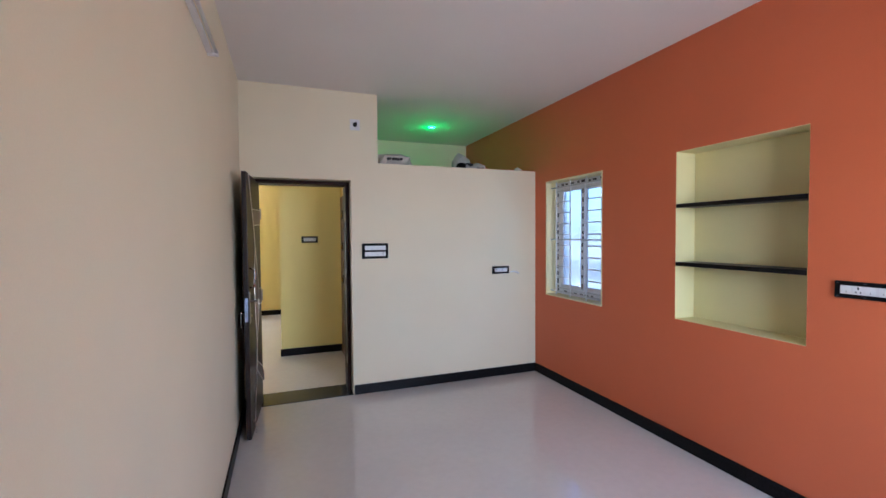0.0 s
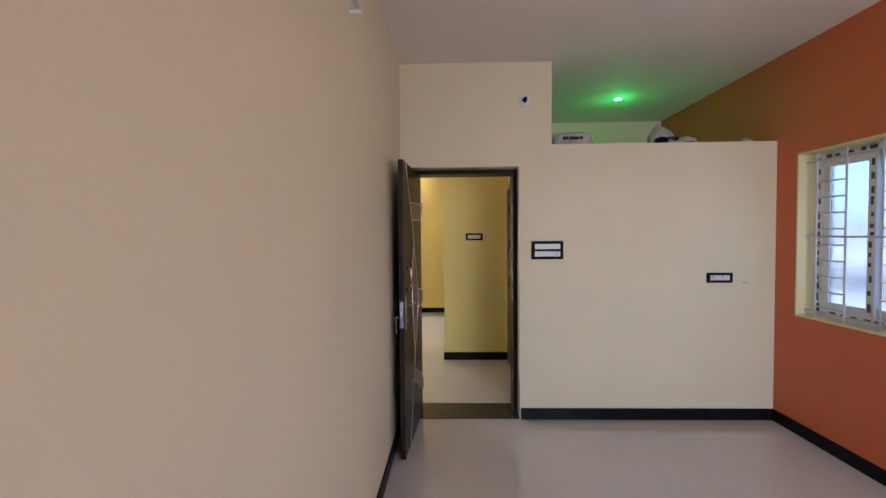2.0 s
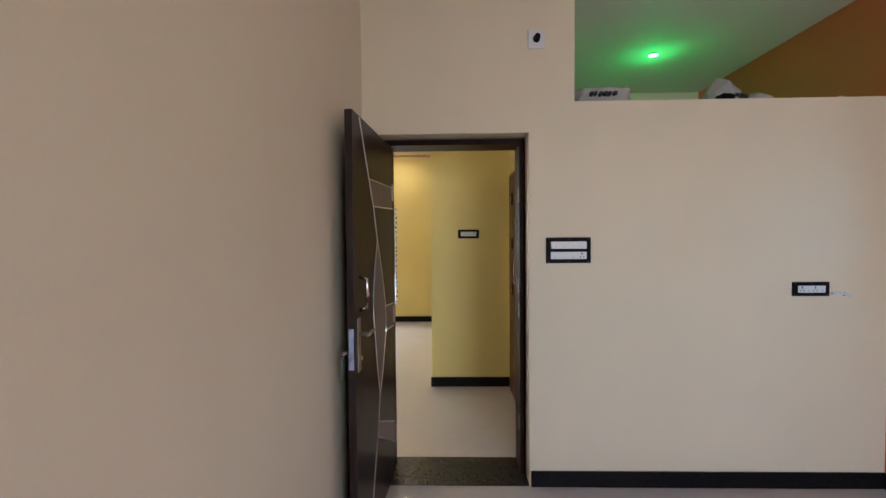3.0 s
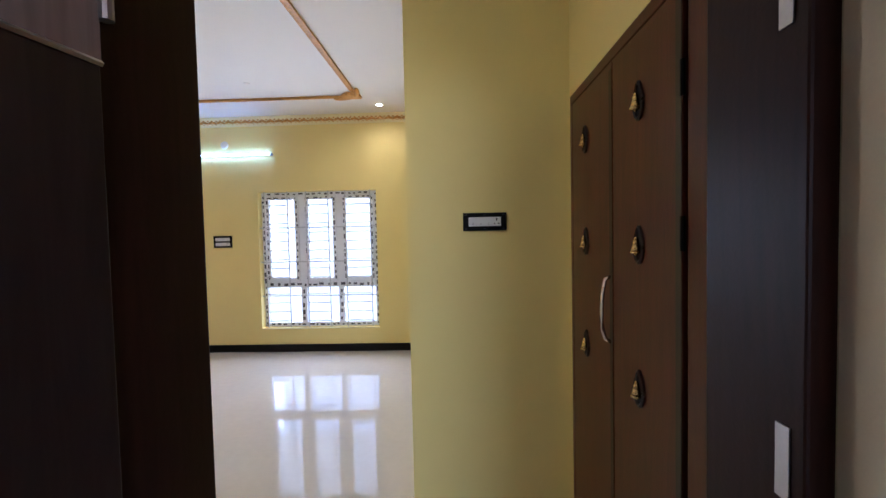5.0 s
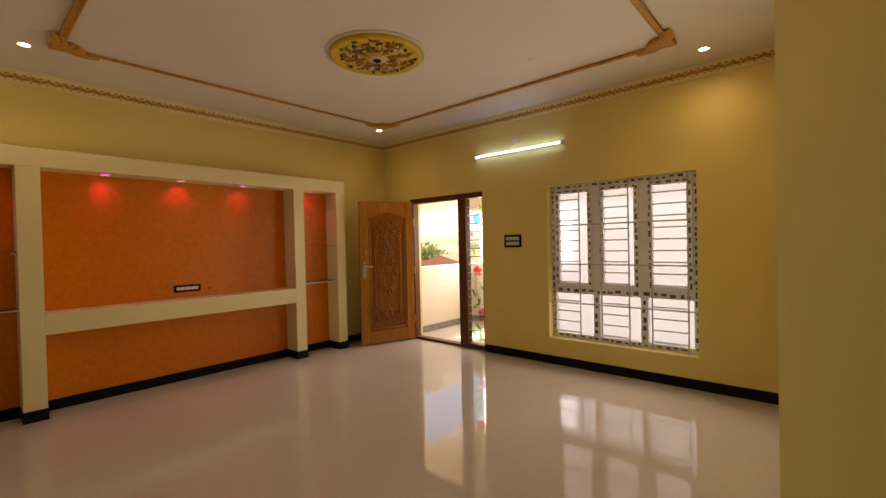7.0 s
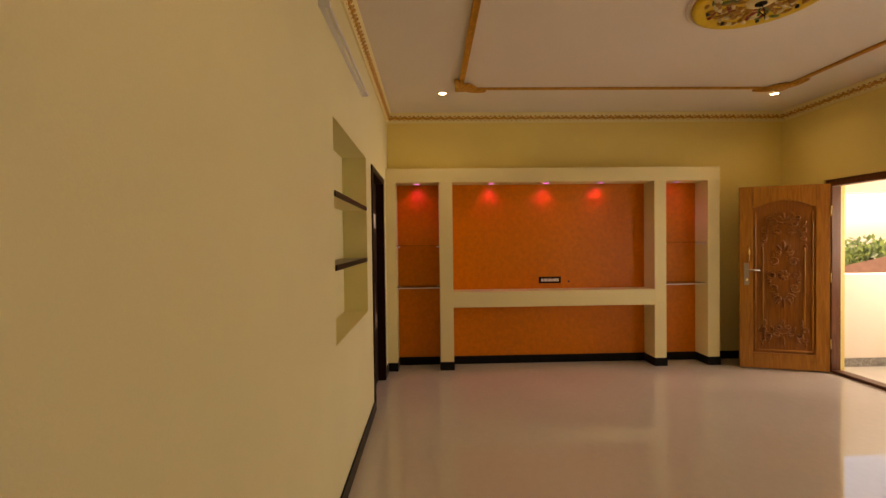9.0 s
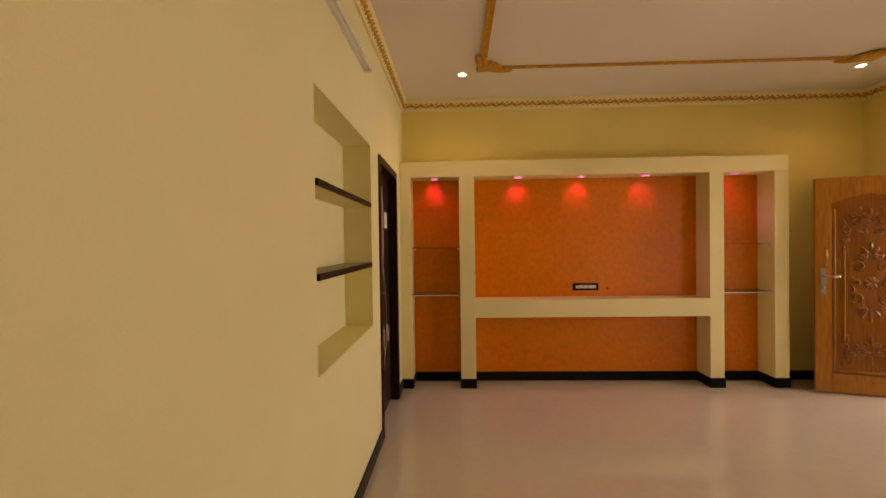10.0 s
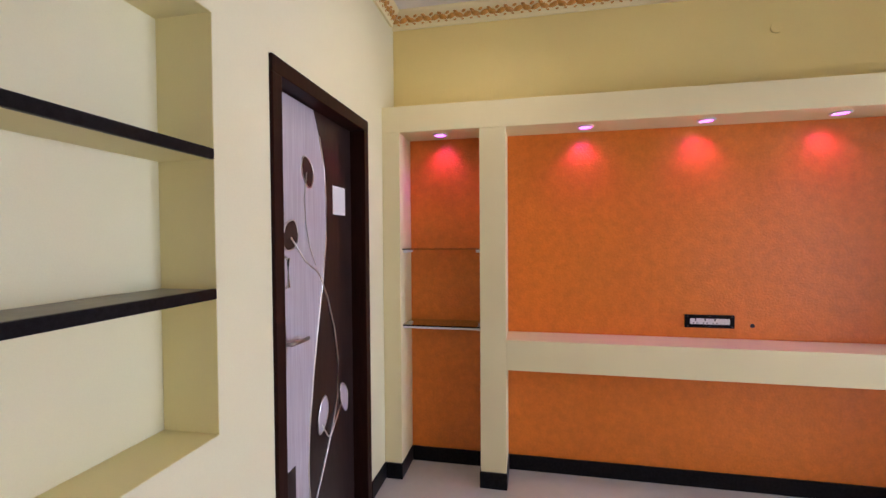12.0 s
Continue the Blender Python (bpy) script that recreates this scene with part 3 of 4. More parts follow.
bw = thing("window_bedroom", "white uPVC sliding window with film and iron bars", "window", None, "", "structure")
fx0, fx1 = XR + 0.13, XR + 0.19


def put_yz(bm, a, b, c, d, horizontal, x):
    if horizontal:
        box(bm, x - 0.0025, x - 0.0005, a, b, c, d)
    else:
        box(bm, x - 0.0025, x - 0.0005, c, d, a, b)


def member_x(parent, name, y0, y1, z0, z1, x0, x1, seed):
    p = part(name, box(B(), x0, x1, y0, y1, z0, z1, 0.004), M["upvc"], parent)
    if z1 - z0 < y1 - y0:
        film_marks(p, y0, y1, (z0 + z1) / 2, z1 - z0, True, x0, put_yz, seed)
    else:
        film_marks(p, z0, z1, (y0 + y1) / 2, y1 - y0, False, x0, put_yz, seed)


wy0, wy1, wz0, wz1 = -1.077, -0.223, 0.913, 2.110
member_x(bw, "frame_stile", wy0, wy0 + 0.055, wz0, wz1, fx0, fx1, 1)
member_x(bw, "frame_stile", wy1 - 0.055, wy1, wz0, wz1, fx0, fx1, 2)
member_x(bw, "frame_rail", wy0 + 0.055, wy1 - 0.055, wz0, wz0 + 0.055, fx0, fx1, 3)
member_x(bw, "frame_rail", wy0 + 0.055, wy1 - 0.055, wz1 - 0.055, wz1, fx0, fx1, 4)
for k, (a, b, dx) in enumerate(((-0.68, -0.28, -0.004), (-1.02, -0.62, 0.028))):
    x0, x1 = fx0 + dx + 0.008, fx0 + dx + 0.032
    lo, hi = wz0 + 0.056, wz1 - 0.056
    s = part("sash", box(B(), x0, x1, a, a + 0.055, lo, hi, 0.003), M["upvc"], bw)
    film_marks(s, lo, hi, a + 0.0275, 0.055, False, x0, put_yz, 20 + k)
    part("sash_stile", box(B(), x0, x1, b - 0.055, b, lo, hi, 0.003), M["upvc"], s)
    part("sash_rail", box(B(), x0, x1, a + 0.055, b - 0.055, lo, lo + 0.05, 0.003), M["upvc"], s)
    part("sash_rail", box(B(), x0, x1, a + 0.055, b - 0.055, hi - 0.05, hi, 0.003), M["upvc"], s)
    g = part("pane", box(B(), x0 + 0.009, x0 + 0.014, a + 0.055, b - 0.055, lo + 0.05, hi - 0.05), M["frost_blue"], s, "frosted pane")
    g.visible_shadow = False
grille(bw, ((-0.315, -0.55), (-0.80, -1.045)), [0.99 + 0.113 * i for i in range(10)], (0.95, 1.50, 2.05), 0.913, 2.11, lambda a, z: (XR + 0.06, a, z), 0.007, (-1.077, -0.223))

# ---------------------------------------------------------------- sacks and wraps left on the loft
def sack(label, x, y, z, sx, sy, sz, seed, m, rot=0.0):
    bm = B()
    bmesh.ops.create_icosphere(bm, subdivisions=4, radius=1.0)
    off = Vector((seed * 7.1, seed * 3.3, 0))
    for v in bm.verts:
        p = v.co.copy()
        e = 0.62
        q = Vector([math.copysign(abs(c) ** e, c) for c in p])
        k = 1 + 0.20 * noise.noise(p * 1.7 + off) + 0.10 * noise.noise(p * 5.0 + off)
        v.co = Vector((q.x * sx * k, q.y * sy * k, max(q.z, -0.55) * sz * k))
    low = min(v.co.z for v in bm.verts)
    for v in bm.verts:
        v.co.z -= low
    ob = solid("sack", bm, m, label, "sack", smooth=True)
    ob.matrix_world = pose(x, y, z, 0, 0, rot)
    return ob


LZ = 2.263
s1 = sack("full white woven sack with dark print", 1.44, 0.22, LZ, 0.19, 0.13, 0.080, 1, M["sack"])
def wrapping(label, x, y, w, d, h, seed, rot=0.0):
    """A stiff woven bag thrown down flat: facets and sharp folds, one flap standing up."""
    rnd = random.Random(seed)
    bm = B()
    bmesh.ops.create_icosphere(bm, subdivisions=2, radius=1.0)
    off = Vector((seed * 5.3, seed * 2.9, 1.0))
    for v in bm.verts:
        p = v.co.copy()
        k = 0.78 + 0.45 * abs(noise.noise(p * 1.6 + off)) + rnd.uniform(-0.10, 0.10)
        peak = 1.0 + 0.7 * max(0.0, 0.5 - abs(p.x + 0.2))
        v.co = Vector((p.x * w / 2 * k, p.y * d / 2 * k, max(p.z, -0.25) * h * 0.75 * k * peak))
    low = min(v.co.z for v in bm.verts)
    for v in bm.verts:
        v.co.z -= low
    ob = solid("wrapping", bm, M["sack"], label, "wrapping")
    ob.matrix_world = pose(x, y, LZ, 0, 0, rot)
    for i in range(4):
        px = -w * 0.05 + i * w * 0.1
        part("print_bar", box(B(), px, px + w * 0.06, -d * 0.50, -d * 0.30, h * 0.30, h * 0.42), M["sackdark"], ob, "dark printed bar")
    return ob


wrapping("crumpled white woven bag heaped on the loft", 2.23, 0.27, 0.28, 0.24, 0.20, 2, 14)
wrapping("flattened white woven bag with dark print on the loft", 2.41, 0.24, 0.22, 0.18, 0.10, 6, -12)
sack("dark bundle beside the wrapping on the loft", 2.20, 0.175, LZ, 0.05, 0.04, 0.05, 4, M["black"])
wrapping("small white torn wrapper at the loft edge", 2.93, 0.22, 0.11, 0.10, 0.085, 9, 20)
# print on the sack: short bars of its size
for i, (w, h) in enumerate(((0.016, 0.02), (0.010, 0.022), (0.016, 0.02), (0.018, 0.021), (0.012, 0.02), (0.020, 0.021))):
    x = -0.09 + i * 0.027
    part("print_bar", box(B(), x, x + w, -0.158, -0.105, 0.057 + 0.002 * (i % 2), 0.057 + h), M["sackdark"], s1, "dark printed bar")


# ---------------------------------------------------------------- bell doors of the small room
bd = thing("bell_door_frame", "dark polished wooden frame of the bell doors", "door frame", None, "", "structure")
part("jamb", box(B(), XP - 0.02, XP + 0.068, 1.585, 1.62, 0, 2.02, 0.004), M["redwood"], bd)
part("jamb", box(B(), XP - 0.02, XP + 0.068, 0.50, 0.625, 0, 2.02, 0.004), M["redwood"], bd)
part("head", box(B(), XP - 0.02, XP + 0.068, 0.50, 1.62, 2.02, 2.06, 0.004), M["redwood"], bd)


def bell_leaf(label, y0, y1, bells, bell_y, handle_y):
    t = thing("bell_door", label, "door", pose(XP - 0.012, 0, 0.012))
    part("leaf", box(B(), -0.008, 0.026, y0 + 0.002, y1 - 0.002, 0, 2.003, 0.002), M["redwood"], t)
    part("edge_strip", box(B(), -0.0095, -0.0085, y0 + 0.004, y0 + 0.03, 0.02, 1.98), M["darkwood"], t)
    for z in bells:
        c = bell_y
        # pear-shaped cut-out: its inner shade painted as a flat black plate, dark rim, bell hanging in front
        out = [(0.027 * math.sin(a) * (1 - 0.5 * max(0, math.cos(a))), 0.048 * math.cos(a)) for a in [2 * math.pi * i / 28 for i in range(28)]]
        b2 = B()
        va = [b2.verts.new((-0.0105, c + p, z + q)) for p, q in out]
        b2.faces.new(va)
        r = bmesh.ops.extrude_face_region(b2, geom=b2.faces[:])
        bmesh.ops.translate(b2, verts=[v for v in r["geom"] if isinstance(v, bmesh.types.BMVert)], vec=(0.0015, 0, 0))
        shade_plate = part("opening_shade_plate", b2, M["black"], t, "black pear-shaped plate painting the shaded opening")
        pts = [(-0.011, c + p * 1.06, z + q * 1.05) for p, q in out]
        part("opening_rim", tube(B(), pts + pts[:1], 0.006, 6), M["darkwood"], shade_plate)
        bell = B()
        for zz0, zz1, r0, r1 in ((-0.024, -0.019, 0.0165, 0.015), (-0.019, 0.0, 0.014, 0.009), (0.0, 0.014, 0.009, 0.007)):
            cyl(bell, (-0.019, c, z + zz0), (-0.019, c, z + zz1), r0, 16, r1)
        bmesh.ops.create_uvsphere(bell, u_segments=12, v_segments=8, radius=0.0055, matrix=Matrix.Translation((-0.019, c, z + 0.017)))
        bmesh.ops.create_uvsphere(bell, u_segments=10, v_segments=6, radius=0.0045, matrix=Matrix.Translation((-0.019, c, z - 0.027)))
        part("bell", bell, M["brass"], shade_plate, "small brass bell", True)
    if handle_y:
        pts = [(-0.008, handle_y, 1.29), (-0.026, handle_y + 0.002, 1.28), (-0.034, handle_y + 0.006, 1.225), (-0.036, handle_y + 0.010, 1.165), (-0.034, handle_y + 0.006, 1.11), (-0.026, handle_y + 0.002, 1.075), (-0.008, handle_y, 1.065)]
        part("pull_handle", tube(B(), pts, 0.007, 10), M["chrome"], t, "bowed chrome pull handle", True)
    return t


bell_leaf("closed dark brown wooden door with brass bells", 1.09, 1.583, (0.99, 1.405, 1.81), 1.386, 1.115)
bell_leaf("closed dark brown wooden door leaf hung with brass bells", 0.645, 1.09, (0.99, 1.405, 1.81), 0.879, None)
for z in (0.3, 1.45, 1.8):
    solid("bell_door_hinge", cyl(B(), (XP - 0.026, 0.634, z - 0.04), (XP - 0.026, 0.634, z + 0.04), 0.006, 10), M["black"], "small dark hinge on the bell door", "hinge")

# ---------------------------------------------------------------- hall recess shelves
for z in (1.31, 1.705):
    t = thing("recess_shelf", "dusty granite recess shelf with a polished black front edge", "shelf", None, "hall recess shelves")
    # grey colour holds the dust and the reflection on the black granite top
    part("slab", box(B(), -3.049, -1.931, 0.047, YS - 0.012, z - 0.005, z + 0.012, 0.002), M["granite_sheen"], t, "black granite slab with dust and reflection painted grey")
    part("soffit", box(B(), -3.049, -1.931, 0.047, YS - 0.012, z - 0.015, z - 0.0055), M["niche"], t, "pale yellow painted underside")
    part("front_edge", box(B(), -3.049, -1.955, YS - 0.0115, YS + 0.003, z - 0.016, z + 0.0145, 0.003), M["skirt"], t, "polished black front edge")


# ---------------------------------------------------------------- patterned inner door of the hall
door_frame("door_frame_hall", "dark brown wooden door frame in the yellow wall", -4.218, -3.322, 0.10, 0.242, 2.103, 0.06, M["framewood"])
SD = thing("patterned_door", "closed door in pale grey and dark laminate with leaf motifs", "door", pose(-3.384, 0.0, 0.01))
part("leaf", box(B(), -0.772, -0.002, 0.128, 0.162, 0.0, 2.03, 0.002), M["darkwood"], SD)
SX = 3.384


def sx(pts):
    return [(x + SX, z) for x, z in pts]


edge = sx([(-3.75, 2.03), (-3.80, 1.92), (-3.845, 1.78), (-3.86, 1.62), (-3.855, 1.45), (-3.82, 1.27), (-3.77, 1.08), (-3.72, 0.86), (-3.68, 0.64), (-3.665, 0.45), (-3.68, 0.30), (-3.71, 0.14), (-3.75, 0.01)])
part("grey_panel", prism(B(), [(-0.004, 0.005), (-0.004, 2.025)] + [(x, min(z, 2.025)) for x, z in edge[:-1]] + [(edge[-1][0], 0.005)], 0.1625, 0.165), M["greylam"], SD, "pale grey curved laminate panel")
part("edge_line", tube(B(), [(x, 0.165, z) for x, z in edge[1:]], 0.005, 6), M["silver"], SD, "silver line", True)
part("stem_line", tube(B(), [(x, 0.1665, z) for x, z in sx([(-3.55, 1.46), (-3.66, 1.36), (-3.78, 1.30), (-3.86, 1.18), (-3.93, 1.02), (-3.965, 0.86), (-3.955, 0.68), (-3.90, 0.55), (-3.80, 0.40), (-3.72, 0.28), (-3.62, 0.10)])], 0.0045, 6), M["silver"], SD, "curved silver line", True)
part("stem_line", tube(B(), [(x, 0.1665, z) for x, z in sx([(-3.68, 1.74), (-3.66, 1.62), (-3.67, 1.52), (-3.70, 1.42), (-3.75, 1.34)])], 0.0035, 6), M["silver"], SD, "", True)
part("stem_line", tube(B(), [(x, 0.1665, z) for x, z in sx([(-3.79, 0.60), (-3.85, 0.52), (-3.88, 0.51), (-3.93, 0.56), (-3.99, 0.62)])], 0.0035, 6), M["silver"], SD, "", True)


def leaf_shape(cx, cz, w, h, lean):
    pts = []
    for i in range(20):
        a = 2 * math.pi * i / 20
        r = 1.0 + 0.25 * max(0, math.cos(a)) ** 6
        x, z = w * math.sin(a) * (0.8 + 0.2 * math.cos(a + 0.6)), h * math.cos(a) * r
        pts.append((cx + x * math.cos(lean) - z * math.sin(lean), cz + x * math.sin(lean) + z * math.cos(lean)))
    return pts


for cx, cz, w, h, lean, m, lab in ((-3.688, 1.735, 0.058, 0.062, -0.35, "darkwood", "dark leaf motif"), (-3.54, 1.465, 0.066, 0.060, 0.6, "darkwood", "dark leaf motif"),
                                   (-3.795, 0.635, 0.055, 0.075, 0.35, "greylam", "pale leaf motif"), (-4.03, 0.635, 0.050, 0.075, -0.35, "greylam", "pale leaf motif")):
    pts = sx(leaf_shape(cx, cz, w, h, lean))
    part("leaf_motif", prism(B(), pts, 0.1652, 0.1668), M[m], SD, lab)
    ring = [(x, 0.167, z) for x, z in pts]
    part("leaf_outline", tube(B(), ring + ring[:1], 0.003, 5), M["silver"], SD)
part("paper_label", box(B(), -4.075 + SX, -3.935 + SX, 0.1625, 0.1645, 1.575, 1.715), M["paper"], SD, "white paper label")
part("corner_patch", box(B(), -3.56 + SX, -3.50 + SX, 0.1652, 0.1668, 0.30, 0.53), M["darkwood"], SD, "dark corner patch")
part("lock_plate", box(B(), -3.50 + SX, -3.455 + SX, 0.1655, 0.172, 0.94, 1.12, 0.002), M["steel"], SD)
part("lever", tube(B(), [(-3.475 + SX, 0.17, 1.05), (-3.475 + SX, 0.21, 1.05), (-3.50 + SX, 0.215, 1.05), (-3.60 + SX, 0.21, 1.045)], 0.009, 8), M["steel"], SD, "steel lever handle", True)
part("pull_handle", tube(B(), [(-3.48 + SX, 0.165, 1.39), (-3.48 + SX, 0.195, 1.38), (-3.48 + SX, 0.195, 1.27), (-3.48 + SX, 0.165, 1.26)], 0.007, 8), M["chrome"], SD, "chrome pull handle", True)

# ---------------------------------------------------------------- display unit on the end wall
U0, U1 = XW + 0.0005, -4.47
unit = thing("display_unit", "cream plaster display unit with orange recesses and lit spots", "display unit")


def upart(name, y0, y1, z0, z1, x1=U1, m="unit", label=""):
    return part(name, box(B(), U0, x1, y0, y1, z0, z1, 0.003), M[m], unit, label)


TZ0, TZ1 = 2.10, 2.255
for y0, y1 in ((0.2315, 0.34), (0.82, 0.97), (3.25, 3.385), (3.865, 4.0)):
    upart("pillar", y0, y1, 0.0, TZ0)
upart("head_beam", 0.2315, 4.0, TZ0 + 0.0005, TZ1)
upart("ledge", 0.9705, 3.2495, 0.70, 0.875)
for y0, y1, z0, z1 in ((0.3405, 0.8195, 0.0, TZ0), (0.9705, 3.2495, 0.876, TZ0), (0.9705, 3.2495, 0.0, 0.699), (3.3855, 3.8645, 0.0, TZ0)):
    upart("back_panel", y0, y1, z0, z1, XW + 0.0035, "tv_orange", "textured orange back panel")
# granite feet and skirting of the unit
for y0, y1 in ((0.243, 0.345), (0.815, 0.975), (3.245, 3.39), (3.86, 4.005)):
    part("foot_tile", box(B(), XW + 0.0005, U1 + ST, y0, y1, 0.001, SK, 0.002), M["skirt"], unit, "black granite foot")
for y0, y1 in ((0.346, 0.814), (0.976, 3.244), (3.391, 3.859)):
    part("skirting_tile", box(B(), XW + 0.004, XW + 0.004 + ST, y0, y1, 0.001, SK, 0.002), M["skirt"], unit, "black granite skirting")
for y0, y1 in ((0.342, 0.818), (3.387, 3.863)):
    for z in (0.935, 1.40):
        g = solid("glass_shelf", box(B(), XW + 0.006, -4.50, y0, y1, z - 0.004, z + 0.004, 0.001), M["shelfglass"], "clear glass shelf in the display unit", "shelf", group="glass shelves")
        for yy in (y0 + 0.001, y1 - 0.026):
            for xx in (-4.53, -4.64):
                part("shelf_clip", box(B(), xx - 0.012, xx + 0.012, yy, yy + 0.025, z - 0.022, z - 0.005, 0.002), M["white"], g)
    part("tube_rail", cyl(B(), (-4.515, y0, 0.922), (-4.515, y1, 0.922), 0.006, 8), M["white"], g)
for y in (0.57, 1.42, 2.05, 2.68, 3.56):
    downlight("lit pink spot set in the display unit", -4.575, y, TZ0, M["spot_pink"])
    lamp("pink_beam", 'SPOT', PINK_W, (0.95, 0.08, 1.0), look((-4.625, y, TZ0 - 0.012), (-4.66, y, 1.75)), cone=120, blend=1.0)

# ---------------------------------------------------------------- front door, side light, carved leaf
fd = thing("door_frame_front", "red-brown teak frame of the front door", "door frame", None, "", "structure")
fy0, fy1 = YF + 0.02, YF + 0.12
part("jamb", box(B(), DX0, DX0 + 0.07, fy0, fy1, 0.0, DH - 0.07, 0.005), M["jamb"], fd)
part("jamb", box(B(), DX1 - 0.028, DX1, fy0, fy1, 0.0, DH - 0.07, 0.005), M["jamb"], fd)
part("head", box(B(), DX0, DX1, fy0, fy1, DH - 0.07, DH, 0.005), M["jamb"], fd)
part("mullion", box(B(), -3.265, -3.135, fy0, fy1, 0.0, DH - 0.07, 0.005), M["jamb"], fd)
part("sill", box(B(), DX0 + 0.07, -3.265, fy0, fy1, 0.0005, 0.03, 0.004), M["jamb"], fd)
part("sill", box(B(), -3.135, DX1 - 0.028, fy0, fy1, 0.0005, 0.06, 0.004), M["jamb"], fd)
sl = thing("side_light", "barred side window with painted flowers beside the front door", "window", None, "", "structure")
g = part("pane", box(B(), -3.134, DX1 - 0.029, YF + 0.085, YF + 0.09, 0.061, DH - 0.071), M["frost_side"], sl, "frosted pane")
g.visible_shadow = False
for i in range(17):
    z = 0.13 + i * 0.108
    part("bar", cyl(B(), (-3.134, YF + 0.055, z), (DX1 - 0.029, YF + 0.055, z), 0.006, 8), M["rod"], sl)


def flower(cx, cz, r, petals, m, seed):
    rnd = random.Random(seed)
    pts = []
    for i in range(petals * 6):
        a = 2 * math.pi * i / (petals * 6)
        k = 0.62 + 0.38 * abs(math.cos(petals * a / 2)) + rnd.uniform(-0.04, 0.04)
        pts.append((cx + r * k * math.sin(a), cz + r * k * math.cos(a)))
    part("painted_flower", prism(B(), pts, YF + 0.082, YF + 0.0845), M[m], sl)


for cx, cz, r, m in ((-2.985, 1.70, 0.085, "fl_blue"), (-3.085, 1.50, 0.03, "fl_pink"), (-2.89, 1.38, 0.04, "fl_yellow"), (-3.0, 1.02, 0.07, "fl_red"), (-2.94, 0.46, 0.08, "fl_pink"), (-2.96, 0.38, 0.03, "fl_yellow")):
    flower(cx, cz, min(r, cx + 3.132, DX1 - 0.03 - cx), 5, m, int(abs(cz) * 100))
rnd = random.Random(5)
for cx, cz in ((-2.93, 1.83), (-2.90, 1.60), (-3.05, 1.26), (-2.92, 1.13), (-3.06, 0.72), (-2.91, 0.78), (-3.04, 0.55), (-2.98, 0.62), (-3.07, 0.20), (-2.97, 0.16), (-3.0, 0.28)):
    pts = [(min(max(x, -3.13), DX1 - 0.032), z) for x, z in leaf_shape(cx, cz, 0.026, 0.052, rnd.uniform(-1.0, 1.0))]
    part("painted_leaf", prism(B(), pts, YF + 0.082, YF + 0.0845), M["fl_green"], sl)
part("painted_stem", tube(B(), [(-3.0 + 0.035 * math.sin(z * 5), YF + 0.0835, z) for z in [0.08 + 0.09 * i for i in range(21)]], 0.004, 5), M["fl_green"], sl)

KW, KH, KT = 0.825, 1.985, 0.04
tk = thing("carved_front_door", "open golden teak front door with carved floral panel", "door", pose(-4.085, YF - 0.01, 0.014, 0, 0, -107.5))
# local: x from hinge to free edge, +y face looks into the hall
part("stile", box(B(), 0, 0.125, -KT, 0, 0, KH, 0.004), M["teak"], tk)
part("stile", box(B(), KW - 0.125, KW, -KT, 0, 0, KH, 0.004), M["teak"], tk)
part("bottom_rail", box(B(), 0.1255, KW - 0.1255, -KT, 0, 0, 0.17, 0.004), M["teak"], tk)
top = [(0.1255, KH), (0.1255, 1.80)]
for i in range(21):
    u = i / 20
    x = 0.1255 + u * (KW - 0.251)
    top.append((x, 1.775 + 0.075 * math.exp(-((u - 0.5) / 0.17) ** 2) - 0.02 * math.cos(u * 4 * math.pi)))
top += [(KW - 0.1255, 1.80), (KW - 0.1255, KH)]
part("top_rail", prism(B(), top, -KT, 0), M["teak"], tk, "arched top rail")
part("panel", box(B(), 0.1255, KW - 0.1255, -KT + 0.006, -0.014, 0.1705, 1.93), M["teakdark"], tk, "darker carved panel")
for x in (0.150, 0.222, KW - 0.150, KW - 0.222):
    z1 = 1.70 if x in (0.150, KW - 0.150) else 1.32
    z0 = 0.20 if x in (0.150, KW - 0.150) else 0.46
    part("panel_bead", tube(B(), [(x, -0.011, z0 + (z1 - z0) * i / 12) for i in range(13)], 0.008, 8), M["teak"], tk, "", True)
part("panel_bead", tube(B(), [(0.15, -0.011, 0.20), (KW - 0.15, -0.011, 0.20)], 0.008, 8), M["teak"], tk, "", True)


def scroll(bm, cx, cz, r, turns, start, hand, r0=0.0105):
    """A carved volute: a spiral strand, thick in the middle."""
    pts = []
    n = int(16 * turns)
    for i in range(n + 1):
        u = i / n
        a = start + hand * u * turns * 2 * math.pi
        k = r * (1 - 0.8 * u)
        pts.append((cx + k * math.cos(a), -0.010, cz + k * math.sin(a)))
    tube(bm, pts, r0, 6, True)


def petal(bm, cx, cz, length, ang, w=0.014):
    d = Vector((math.cos(ang), 0, math.sin(ang)))
    m = Matrix.Translation(Vector((cx, -0.011, cz)) + d * length / 2) @ Matrix.Rotation(-ang, 4, 'Y') @ Matrix.Diagonal((length / 2, 0.010, w, 1))
    bmesh.ops.create_uvsphere(bm, u_segments=10, v_segments=6, radius=1, matrix=m)


CX = KW / 2


def carving(label, items, petals):
    bm = B()
    for s in (-1, 1):
        for dx, z, r, turns, start, hand in items:
            scroll(bm, CX + s * dx, z, r, turns, start if s > 0 else math.pi - start, hand * s)
        for dx, z, length, ang, w in petals:
            petal(bm, CX + s * dx, z, length, ang if s > 0 else math.pi - ang, w)
    part("carving", bm, M["teakdark"], tk, label, True)


